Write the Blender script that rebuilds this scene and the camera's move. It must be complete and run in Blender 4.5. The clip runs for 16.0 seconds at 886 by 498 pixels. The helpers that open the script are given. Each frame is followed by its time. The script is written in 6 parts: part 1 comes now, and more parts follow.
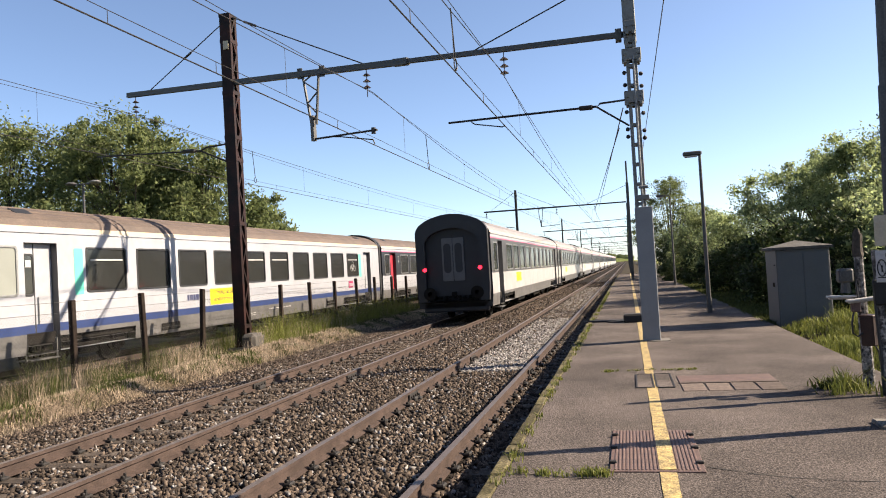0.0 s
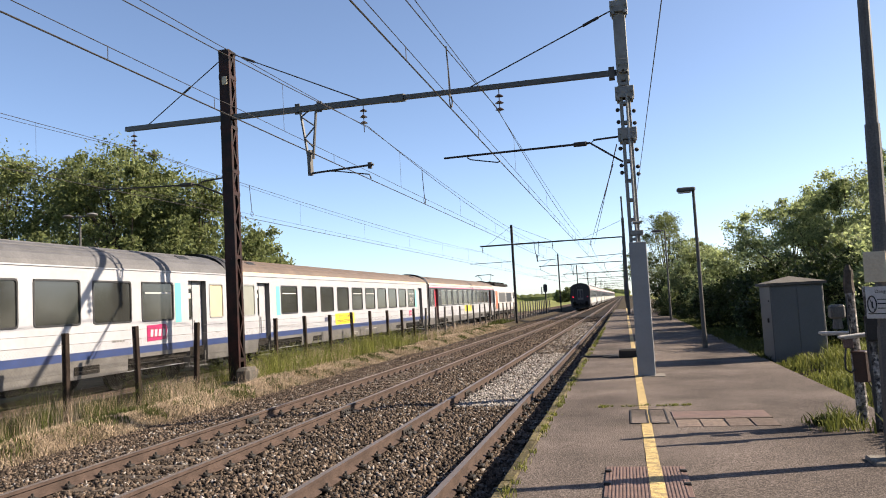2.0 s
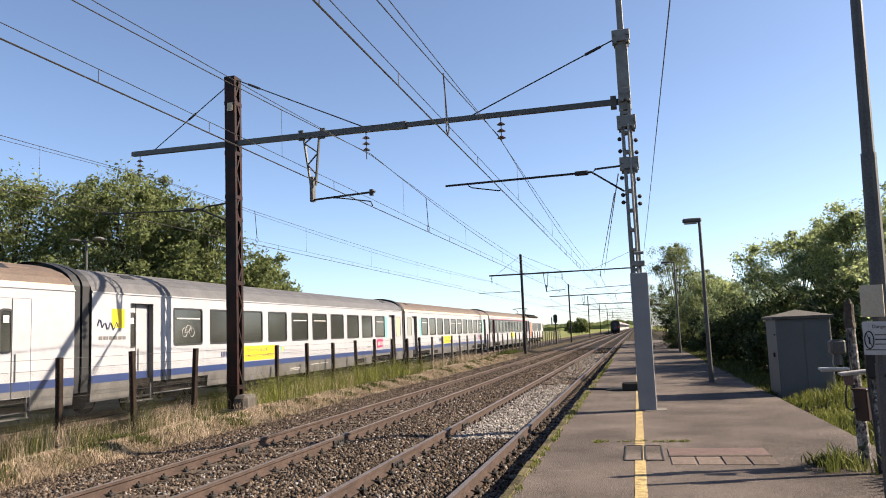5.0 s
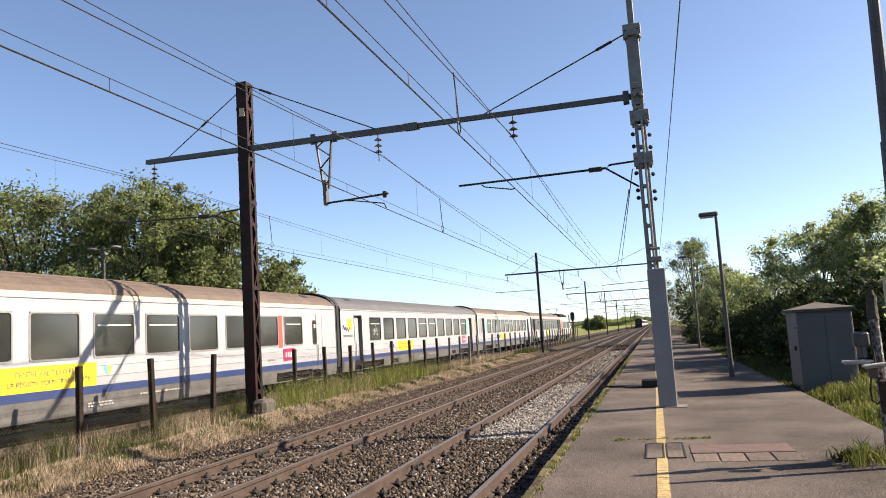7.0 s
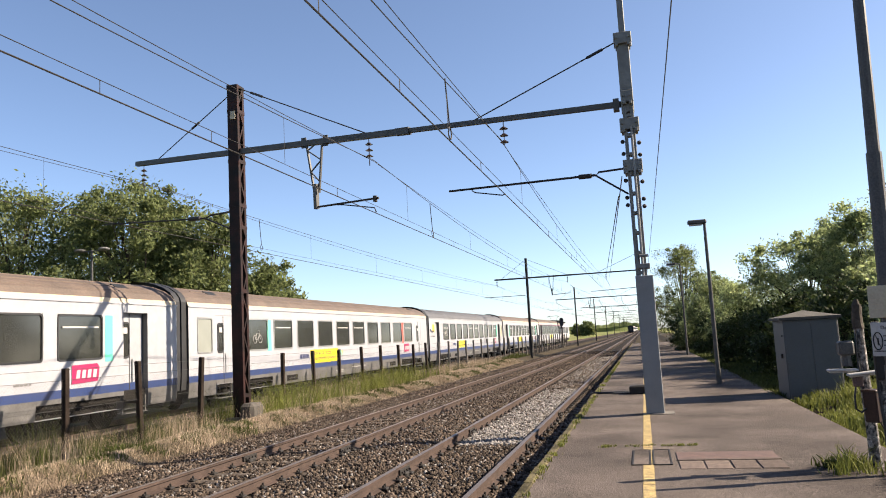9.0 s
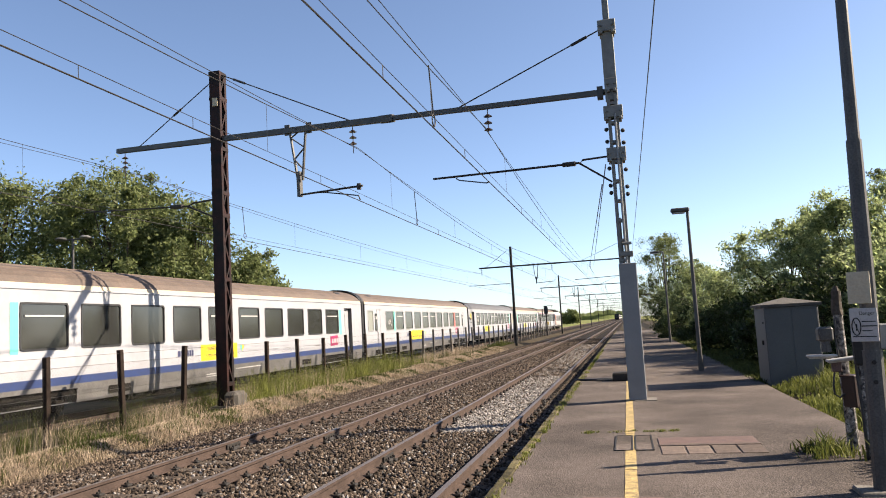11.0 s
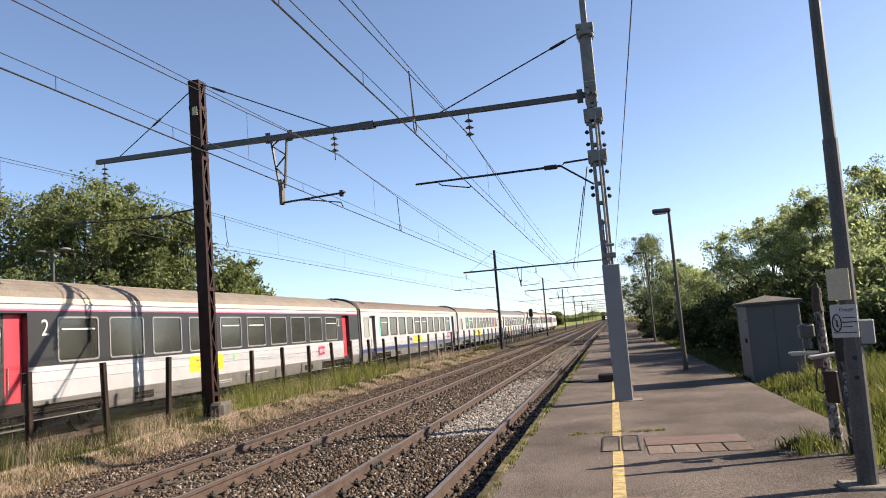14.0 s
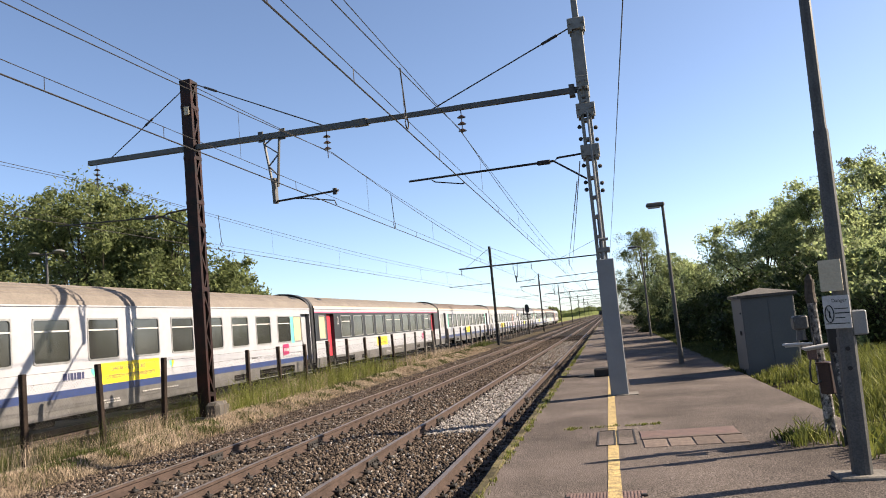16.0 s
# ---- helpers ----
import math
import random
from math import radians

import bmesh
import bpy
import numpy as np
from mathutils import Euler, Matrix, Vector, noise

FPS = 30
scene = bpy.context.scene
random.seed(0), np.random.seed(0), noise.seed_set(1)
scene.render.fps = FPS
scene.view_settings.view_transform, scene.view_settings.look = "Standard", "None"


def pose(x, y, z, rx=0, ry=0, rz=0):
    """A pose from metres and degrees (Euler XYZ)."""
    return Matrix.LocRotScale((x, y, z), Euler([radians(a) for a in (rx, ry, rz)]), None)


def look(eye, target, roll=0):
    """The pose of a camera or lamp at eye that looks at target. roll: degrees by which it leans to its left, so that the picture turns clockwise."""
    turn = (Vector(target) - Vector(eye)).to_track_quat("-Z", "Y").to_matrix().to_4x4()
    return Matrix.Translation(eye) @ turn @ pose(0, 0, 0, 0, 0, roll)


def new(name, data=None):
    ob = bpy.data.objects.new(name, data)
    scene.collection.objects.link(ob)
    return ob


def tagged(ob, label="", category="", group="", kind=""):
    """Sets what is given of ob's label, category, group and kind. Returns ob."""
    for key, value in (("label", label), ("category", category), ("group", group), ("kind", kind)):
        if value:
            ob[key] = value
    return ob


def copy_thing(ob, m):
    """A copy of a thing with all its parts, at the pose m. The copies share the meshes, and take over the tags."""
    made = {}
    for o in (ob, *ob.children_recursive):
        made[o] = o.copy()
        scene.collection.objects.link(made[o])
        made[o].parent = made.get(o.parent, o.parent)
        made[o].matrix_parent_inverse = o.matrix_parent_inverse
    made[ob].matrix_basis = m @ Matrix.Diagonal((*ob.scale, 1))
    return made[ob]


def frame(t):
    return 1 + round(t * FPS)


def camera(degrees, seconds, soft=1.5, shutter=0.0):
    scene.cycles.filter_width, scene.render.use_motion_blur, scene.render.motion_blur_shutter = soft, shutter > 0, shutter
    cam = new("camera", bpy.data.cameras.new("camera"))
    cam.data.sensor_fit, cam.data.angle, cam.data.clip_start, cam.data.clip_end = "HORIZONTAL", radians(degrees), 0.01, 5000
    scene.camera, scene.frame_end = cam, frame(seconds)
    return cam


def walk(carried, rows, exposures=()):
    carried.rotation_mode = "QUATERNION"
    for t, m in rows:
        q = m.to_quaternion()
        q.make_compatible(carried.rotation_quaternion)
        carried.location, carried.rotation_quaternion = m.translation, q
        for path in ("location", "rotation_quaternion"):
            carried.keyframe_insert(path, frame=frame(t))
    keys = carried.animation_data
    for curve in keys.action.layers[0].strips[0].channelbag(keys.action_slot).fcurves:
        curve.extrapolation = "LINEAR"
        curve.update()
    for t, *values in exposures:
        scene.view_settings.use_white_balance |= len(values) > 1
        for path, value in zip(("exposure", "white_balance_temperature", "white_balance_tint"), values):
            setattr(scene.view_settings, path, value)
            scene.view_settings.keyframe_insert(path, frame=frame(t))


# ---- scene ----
cam = camera(60.0, 16.0, soft=1.0)
# seconds, eye (x, y, z), yaw, pitch, roll
PATH = [
    (0.0, 0.002, -0.000, 1.818, 13.47, 1.61, -3.31),
    (0.5, 0.020, 0.001, 1.819, 13.48, 1.75, -3.43),
    (1.0, 0.029, -0.014, 1.824, 13.43, 2.11, -3.38),
    (1.5, 0.028, -0.018, 1.825, 13.22, 2.91, -3.33),
    (2.0, 0.039, -0.042, 1.821, 13.06, 4.13, -3.09),
    (2.5, 0.091, 0.017, 1.832, 13.02, 5.52, -2.91),
    (3.0, 0.251, 0.158, 1.785, 13.33, 6.61, -2.66),
    (5.5, 0.265, 0.230, 1.818, 13.92, 6.26, -2.34),
    (6.0, 0.257, 0.258, 1.822, 14.26, 6.26, -2.76),
    (6.5, 0.258, 0.263, 1.825, 14.67, 6.28, -3.21),
    (7.0, 0.261, 0.271, 1.818, 15.00, 6.41, -3.54),
    (7.5, 0.257, 0.266, 1.821, 15.09, 6.53, -3.67),
    (8.0, 0.263, 0.267, 1.826, 15.03, 6.64, -3.52),
    (8.5, 0.264, 0.250, 1.826, 14.73, 6.74, -3.21),
    (9.0, 0.273, 0.249, 1.829, 14.23, 6.70, -3.07),
    (9.5, 0.293, 0.264, 1.818, 13.68, 6.50, -3.09),
    (12.0, 0.267, 0.268, 1.809, 13.02, 5.57, -3.34),
    (12.5, 0.256, 0.264, 1.802, 12.97, 5.60, -3.64),
    (13.0, 0.259, 0.275, 1.803, 12.73, 5.73, -4.00),
    (13.5, 0.279, 0.255, 1.815, 12.32, 5.88, -4.33),
    (14.0, 0.291, 0.257, 1.818, 11.92, 6.06, -4.50),
    (14.5, 0.306, 0.254, 1.817, 11.65, 6.17, -4.61),
    (15.0, 0.309, 0.270, 1.810, 11.59, 6.16, -4.78),
    (15.5, 0.311, 0.277, 1.817, 11.67, 5.99, -5.05),
    (16.0, 0.318, 0.282, 1.810, 11.61, 5.81, -5.29),
]


def camera_pose(x, y, z, yaw, pitch, roll):
    yaw, pitch = radians(yaw), radians(pitch)
    ahead = Vector((-math.sin(yaw) * math.cos(pitch), math.cos(yaw) * math.cos(pitch), math.sin(pitch)))
    return look((x, y, z), Vector((x, y, z)) + ahead, roll)


walk(cam, [(t, camera_pose(*row)) for t, *row in PATH], exposures=[(0.0, 1.53, 7700, 12.0), (16.0, 1.53, 7700, 12.0)])

# ---- light ----
SUN_DROP = 0.67                        # metres down for each metre towards -x
SHADE = Vector((-1.0, -0.31, -SUN_DROP)).normalized()
world = bpy.data.worlds.new("sky")
scene.world = world
world.use_nodes = True
wn = world.node_tree
sky = wn.nodes.new("ShaderNodeTexSky")
sky.sky_type, sky.sun_disc = "NISHITA", False
sky.sun_elevation, sky.sun_rotation = math.asin(-SHADE.z), math.atan2(-SHADE.x, -SHADE.y)
sky.air_density, sky.dust_density, sky.ozone_density, sky.altitude = 0.75, 2.2, 4.0, 1500
wn.links.new(sky.outputs[0], wn.nodes["Background"].inputs[0])
wn.nodes["Background"].inputs[1].default_value = 0.095
sun = new("sun", bpy.data.lights.new("sun", "SUN"))
sun.data.energy, sun.data.angle, sun.data.color = 5.0, radians(0.55), (1.0, 0.93, 0.83)
sun.matrix_world = look((0, 0, 30), Vector((0, 0, 30)) + SHADE)


# ---- materials ----
def material(name, colour, rough=0.7, metal=0.0, scale=6.0, vary=0.25, bump=0.15, grain=60.0, second=None, spec=0.5, per_object=0.0, island=0.0):
    """Two scales of noise vary the colour; the finer one gives relief."""
    m = bpy.data.materials.new(name)
    m.use_nodes = True
    n, link = m.node_tree.nodes, m.node_tree.links.new
    b = n["Principled BSDF"]
    b.inputs["Roughness"].default_value, b.inputs["Metallic"].default_value = rough, metal
    b.inputs["Specular IOR Level"].default_value = spec
    co = n.new("ShaderNodeTexCoord")
    big, fine = n.new("ShaderNodeTexNoise"), n.new("ShaderNodeTexNoise")
    big.inputs["Scale"].default_value, fine.inputs["Scale"].default_value = scale, grain
    big.inputs["Detail"].default_value = 6
    for tex in (big, fine):
        link(co.outputs["Object"], tex.inputs["Vector"])
    ramp = n.new("ShaderNodeValToRGB")
    ramp.color_ramp.elements[0].position, ramp.color_ramp.elements[1].position = 0.32, 0.68
    other = second or tuple(c * (1 - vary) for c in colour)
    ramp.color_ramp.elements[0].color = (*other, 1)
    ramp.color_ramp.elements[1].color = (*colour, 1)
    link(big.outputs["Fac"], ramp.inputs[0])
    mix = n.new("ShaderNodeMix")
    mix.data_type, mix.blend_type = "RGBA", "MULTIPLY"
    mix.inputs[0].default_value = 1.0
    tone = n.new("ShaderNodeMapRange")
    tone.inputs[1].default_value, tone.inputs[2].default_value = 0.36, 0.64
    tone.inputs[3].default_value, tone.inputs[4].default_value = 1 - vary, 1 + vary * 0.4
    link(fine.outputs["Fac"], tone.inputs[0])
    link(ramp.outputs[0], mix.inputs[6])
    link(tone.outputs[0], mix.inputs[7])
    colour_out = mix.outputs[2]
    if per_object or island:
        info = n.new("ShaderNodeObjectInfo" if per_object else "ShaderNodeNewGeometry")
        mul = n.new("ShaderNodeMix")
        mul.data_type, mul.blend_type = "RGBA", "MULTIPLY"
        mul.inputs[0].default_value = 1.0
        span = n.new("ShaderNodeMapRange")
        k = per_object or island
        span.inputs[3].default_value, span.inputs[4].default_value = 1 - k, 1 + k * 0.5
        link(info.outputs["Random" if per_object else "Random Per Island"], span.inputs[0])
        link(colour_out, mul.inputs[6])
        link(span.outputs[0], mul.inputs[7])
        colour_out = mul.outputs[2]
    link(colour_out, b.inputs["Base Color"])
    if bump:
        bp = n.new("ShaderNodeBump")
        bp.inputs["Strength"].default_value, bp.inputs["Distance"].default_value = bump, 0.01
        link(fine.outputs["Fac"], bp.inputs["Height"])
        link(bp.outputs[0], b.inputs["Normal"])
    return m


def speckled(m, scale, low, high, patch=0.4, patch_low=0.75):
    """Adds single grains of their own tone and broad stains to a material's colour."""
    n, link = m.node_tree.nodes, m.node_tree.links.new
    b = n["Principled BSDF"]
    before = b.inputs["Base Color"].links[0].from_socket
    co, cell, tone = n.new("ShaderNodeTexCoord"), n.new("ShaderNodeTexVoronoi"), n.new("ShaderNodeMapRange")
    cell.inputs["Scale"].default_value = scale
    link(co.outputs["Object"], cell.inputs["Vector"])
    grey = n.new("ShaderNodeRGBToBW")
    link(cell.outputs["Color"], grey.inputs[0])
    link(grey.outputs[0], tone.inputs[0])
    tone.inputs[1].default_value, tone.inputs[2].default_value = 0.15, 0.85
    tone.inputs[3].default_value, tone.inputs[4].default_value = low, high
    stain, wide = n.new("ShaderNodeTexNoise"), n.new("ShaderNodeMapRange")
    stain.inputs["Scale"].default_value, stain.inputs["Detail"].default_value = patch, 8
    link(co.outputs["Object"], stain.inputs["Vector"])
    link(stain.outputs["Fac"], wide.inputs[0])
    wide.inputs[1].default_value, wide.inputs[2].default_value = 0.38, 0.6
    wide.inputs[3].default_value, wide.inputs[4].default_value = patch_low, 1.08
    both, mix = n.new("ShaderNodeMath"), n.new("ShaderNodeMix")
    both.operation, mix.data_type, mix.blend_type = "MULTIPLY", "RGBA", "MULTIPLY"
    mix.inputs[0].default_value = 1.0
    link(tone.outputs[0], both.inputs[0])
    link(wide.outputs[0], both.inputs[1])
    link(before, mix.inputs[6])
    link(both.outputs[0], mix.inputs[7])
    link(mix.outputs[2], b.inputs["Base Color"])


def glowing(name, colour, strength):
    m = bpy.data.materials.new(name)
    m.use_nodes = True
    b = m.node_tree.nodes["Principled BSDF"]
    b.inputs["Base Color"].default_value = (*colour, 1)
    b.inputs["Emission Color"].default_value = (*colour, 1)
    b.inputs["Emission Strength"].default_value = strength
    return m


ASPHALT = material("asphalt", (0.13, 0.107, 0.096), 0.94, scale=0.8, vary=0.5, bump=1.0, grain=55, second=(0.082, 0.068, 0.062), spec=0.12)
KERB = material("kerb_stone", (0.107, 0.0882, 0.0536), 0.9, scale=4, vary=0.45, bump=0.6, grain=40, second=(0.0945, 0.0819, 0.0378), per_object=0.35, spec=0.15)
YELLOW = material("worn_yellow_paint", (0.52, 0.384, 0.163), 0.8, scale=11, vary=0.5, grain=60, second=(0.195, 0.15, 0.0884), spec=0.2)
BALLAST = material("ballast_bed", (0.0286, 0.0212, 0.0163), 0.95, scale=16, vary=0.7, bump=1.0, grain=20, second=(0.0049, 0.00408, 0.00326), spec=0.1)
STONE = material("ballast_stone", (0.135, 0.102, 0.08), 0.85, scale=9, vary=0.25, bump=0.1, grain=60, second=(0.03, 0.0215, 0.0165), island=0.9, spec=0.15)
PALE_STONE = material("fresh_pale_ballast_stone", (0.288, 0.27, 0.258), 0.85, scale=9, vary=0.2, bump=0.1, grain=60, second=(0.144, 0.132, 0.126), island=0.6, spec=0.2)
EARTH = material("dry_earth", (0.0574, 0.0429, 0.0286), 0.95, scale=0.7, vary=0.35, bump=0.6, grain=18, second=(0.0257, 0.0218, 0.0114), spec=0.1)
FIELD = material("field", (0.204, 0.197, 0.0748), 0.95, scale=0.02, vary=0.2, bump=0.2, grain=1.2, second=(0.109, 0.136, 0.0408), spec=0.1)
RAIL_SIDE = material("rusty_rail", (0.066, 0.045, 0.038), 0.8, scale=5, vary=0.3, bump=0.2, grain=70, second=(0.038, 0.026, 0.022), spec=0.2)
RAIL_TOP = material("polished_rail", (0.17, 0.136, 0.116), 0.5, 0.5, scale=4, vary=0.2, bump=0.02, grain=40)
SLEEPER = material("sleeper_timber", (0.1, 0.08, 0.066), 0.9, scale=5, vary=0.35, bump=0.3, grain=40, second=(0.05, 0.039, 0.032), per_object=0.3, spec=0.15)
IRON = material("dark_iron", (0.0163, 0.013, 0.0114), 0.7, 0.2, scale=8, vary=0.4, bump=0.2)
MAST_RED = material("red_oxide_steel", (0.03, 0.008, 0.0058), 0.6, 0.1, scale=3, vary=0.45, bump=0.15, grain=50, second=(0.00522, 0.00306, 0.00245), spec=0.25)
GALV = material("galvanised_steel", (0.167, 0.167, 0.159), 0.55, 0.3, scale=7, vary=0.2, bump=0.08, grain=60, second=(0.116, 0.116, 0.11))
GREY_STEEL = material("grey_painted_steel", (0.0751, 0.0739, 0.0723), 0.55, 0.2, scale=5, vary=0.25, bump=0.08, spec=0.3)
GREY_BOX = material("light_grey_paint", (0.171, 0.178, 0.183), 0.55, scale=2.5, vary=0.1, bump=0.03, second=(0.148, 0.153, 0.157))
WIRE = material("wire_bronze", (0.0306, 0.0272, 0.0258), 0.6, 0.5, bump=0)
GLASS_CHINA = material("brown_insulator", (0.034, 0.0204, 0.017), 0.3, scale=10, bump=0)
WHITE = material("white_coach_paint", (0.28, 0.286, 0.312), 0.42, scale=0.8, vary=0.06, bump=0.02, second=(0.25, 0.254, 0.277), grain=5)
GREY_LOW = material("grey_coach_paint", (0.111, 0.106, 0.106), 0.5, scale=2, vary=0.16, bump=0.03, second=(0.068, 0.0654, 0.0638), grain=12)
BLUE = material("blue_stripe_paint", (0.012, 0.03, 0.11), 0.45, scale=3, vary=0.2, bump=0.0)
ROOF_BROWN = material("brown_grey_roof", (0.102, 0.0714, 0.0558), 0.7, scale=1.6, vary=0.2, bump=0.05, second=(0.068, 0.049, 0.0394), grain=20)
ROOF_WARM = material("warm_grey_roof", (0.135, 0.113, 0.095), 0.7, scale=1.6, vary=0.2, bump=0.05, second=(0.1, 0.083, 0.07), grain=20)
ROOF_GREY = material("grey_roof", (0.0748, 0.0748, 0.0816), 0.65, scale=1.6, vary=0.18, bump=0.05, second=(0.051, 0.0517, 0.0578), grain=20)
ROOF_PALE = material("pale_grey_roof", (0.224, 0.204, 0.201), 0.6, scale=1.6, vary=0.15, bump=0.05, second=(0.163, 0.146, 0.143), grain=20)
BAND_JAMB_GREY = material("grey_band_and_jamb_shade_paint", (0.062, 0.06, 0.062), 0.4, scale=2, vary=0.2, bump=0.02)
LOCO_ORANGE = material("faded_orange_paint", (0.286, 0.0884, 0.0408), 0.5, scale=2, vary=0.15, bump=0.02)
CREAM = material("cream_coach_paint", (0.416, 0.335, 0.231), 0.5, scale=2, vary=0.1, bump=0.02)
CHARCOAL = material("charcoal_coach_paint", (0.017, 0.0175, 0.02), 0.4, scale=2, vary=0.2, bump=0.02)
SILVER = material("light_grey_coach_paint", (0.34, 0.333, 0.333), 0.42, scale=1.5, vary=0.1, bump=0.02, second=(0.272, 0.265, 0.265))
CARMINE = material("red_door_paint", (0.422, 0.0306, 0.0476), 0.4, scale=2, vary=0.12, bump=0.02)
RUBBER = material("black_rubber", (0.0108, 0.0117, 0.0144), 0.6, scale=4, vary=0.3, bump=0.1)
UNDER = material("underframe_grime", (0.0106, 0.00864, 0.0072), 0.85, scale=4, vary=0.4, bump=0.3, spec=0.15)
TINT = material("tinted_window_glass", (0.024, 0.025, 0.024), 0.12, scale=1.2, vary=0.2, bump=0.0, spec=0.9)
BLIND_GREY = material("frosted_grey_glass", (0.2, 0.21, 0.19), 0.3, scale=1.5, vary=0.1, bump=0.0)
BLIND = material("frosted_cream_glass", (0.408, 0.34, 0.224), 0.3, scale=1.5, vary=0.1, bump=0.0)
FRAME_ALU = material("aluminium_window_frame", (0.34, 0.34, 0.333), 0.4, 0.6, bump=0.0)
TEAL = material("turquoise_vinyl", (0.0816, 0.476, 0.354), 0.45, bump=0.0, vary=0.1)
VINYL_YELLOW = material("yellow_vinyl", (0.598, 0.449, 0.0204), 0.45, bump=0.0, vary=0.1)
VINYL_RED = material("red_vinyl", (0.53, 0.068, 0.0476), 0.45, bump=0.0, vary=0.1)
MAGENTA = material("magenta_vinyl", (0.27, 0.01, 0.07), 0.45, bump=0.0, vary=0.15, scale=3)
INK = material("dark_blue_ink", (0.0204, 0.0272, 0.0816), 0.5, bump=0.0)
SIGN_WHITE = material("white_sign_enamel", (0.359, 0.348, 0.338), 0.5, scale=3, vary=0.1, bump=0.02)
SIGN_CREAM = material("cream_sign_panel", (0.394, 0.34, 0.245), 0.6, scale=3, vary=0.1, bump=0.02)
FENCE = material("weathered_fence_post", (0.0374, 0.0258, 0.0204), 0.9, scale=6, vary=0.4, bump=0.5, grain=40, per_object=0.3, spec=0.15)
MESH_WIRE = material("fence_mesh_wire", (0.0816, 0.0782, 0.0748), 0.6, 0.5, bump=0.0)
PEEL = material("flaking_white_paint_on_wood", (0.408, 0.388, 0.367), 0.85, scale=22, vary=0.3, bump=0.5, grain=80, second=(0.051, 0.034, 0.0258))
RUST_PLATE = material("rusty_cover_plate", (0.125, 0.074, 0.062), 0.75, 0.1, scale=6, vary=0.3, bump=0.2, second=(0.08, 0.047, 0.04))
BRICK = material("worn_paving_brick", (0.15, 0.115, 0.098), 0.9, scale=12, vary=0.25, bump=0.4, grain=70, second=(0.1, 0.078, 0.068), per_object=0.3, spec=0.15)
BROWN_BOX = material("dark_brown_enamel", (0.035, 0.016, 0.013), 0.5, scale=6, vary=0.25, bump=0.05, spec=0.3)
CONCRETE = material("weathered_concrete", (0.143, 0.129, 0.112), 0.9, scale=3, vary=0.3, bump=0.4, grain=40, second=(0.0884, 0.0782, 0.068))
DARK_CONCRETE = material("dark_stained_concrete", (0.0748, 0.0666, 0.0578), 0.9, scale=4, vary=0.35, bump=0.5, grain=40, second=(0.0408, 0.0354, 0.0313))
GRASS_LIME = material("bright_weed", (0.2, 0.21, 0.05), 0.7, scale=2, vary=0.2, bump=0.0, second=(0.12, 0.14, 0.035), island=0.5, spec=0.2)
DOOR_GREY = material("dull_grey_door_paint", (0.075, 0.075, 0.08), 0.5, scale=3, vary=0.15, bump=0.02)
SHED = material("grey_metal_cabinet", (0.058, 0.0605, 0.063), 0.6, scale=2, vary=0.12, bump=0.04)
LEAF = material("sunlit_leaf", (0.36, 0.42, 0.2), 0.5, scale=0.5, vary=0.2, bump=0.0, grain=2.0, second=(0.2, 0.25, 0.115), island=0.5, spec=0.2)
LEAF_GREY = material("olive_leaf", (0.208, 0.243, 0.103), 0.5, scale=0.5, vary=0.2, bump=0.0, grain=2.0, second=(0.121, 0.151, 0.0607), island=0.5, spec=0.15)
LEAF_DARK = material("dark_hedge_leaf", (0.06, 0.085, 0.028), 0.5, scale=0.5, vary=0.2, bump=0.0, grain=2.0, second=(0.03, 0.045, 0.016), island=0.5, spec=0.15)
BARK = material("bark", (0.068, 0.051, 0.0374), 0.95, scale=5, vary=0.4, bump=0.6, grain=25)
GRASS_GREEN = material("green_grass", (0.09, 0.104, 0.0302), 0.7, scale=0.8, vary=0.2, bump=0.0, second=(0.054, 0.0648, 0.0187), island=0.5, spec=0.15)
GRASS_DRY = material("dry_straw_grass", (0.53, 0.425, 0.325), 0.8, scale=0.8, vary=0.2, bump=0.0, second=(0.33, 0.25, 0.175), island=0.5, spec=0.2)
TAIL_RED = glowing("tail_lamp_red", (1.0, 0.02, 0.05), 1.6)
speckled(ASPHALT, 120.0, 0.45, 1.6, 0.7, 0.66)
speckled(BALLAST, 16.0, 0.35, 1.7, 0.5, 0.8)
speckled(PEEL, 38.0, 0.12, 1.35, 7.0, 0.4)
speckled(KERB, 40.0, 0.7, 1.3, 2.0, 0.6)
for leafy, share in ((LEAF, 0.68), (LEAF_GREY, 0.55), (LEAF_DARK, 0.25), (GRASS_GREEN, 0.3), (GRASS_DRY, 0.25), (GRASS_LIME, 0.3)):
    # thin leaves let part of the light through
    nt = leafy.node_tree
    solid = nt.nodes["Principled BSDF"]
    through_leaf, both = nt.nodes.new("ShaderNodeBsdfTranslucent"), nt.nodes.new("ShaderNodeMixShader")
    nt.links.new(solid.inputs["Base Color"].links[0].from_socket, through_leaf.inputs["Color"])
    both.inputs[0].default_value = share
    nt.links.new(solid.outputs[0], both.inputs[1])
    nt.links.new(through_leaf.outputs[0], both.inputs[2])
    nt.links.new(both.outputs[0], nt.nodes["Material Output"].inputs[0])


# ---- building helpers ----
def part(name, bm, mat, parent=None, label="", at=None):
    """Links a bmesh as one mesh object; mat may be a list, for faces with a material index."""
    me = bpy.data.meshes.new(name)
    bm.to_mesh(me)
    bm.free()
    for m in (mat if isinstance(mat, (list, tuple)) else [mat]):
        me.materials.append(m)
    ob = new(name, me)
    if parent:
        ob.parent = parent
    if at:
        ob.matrix_basis = at
    if label:
        tagged(ob, label)
    return ob


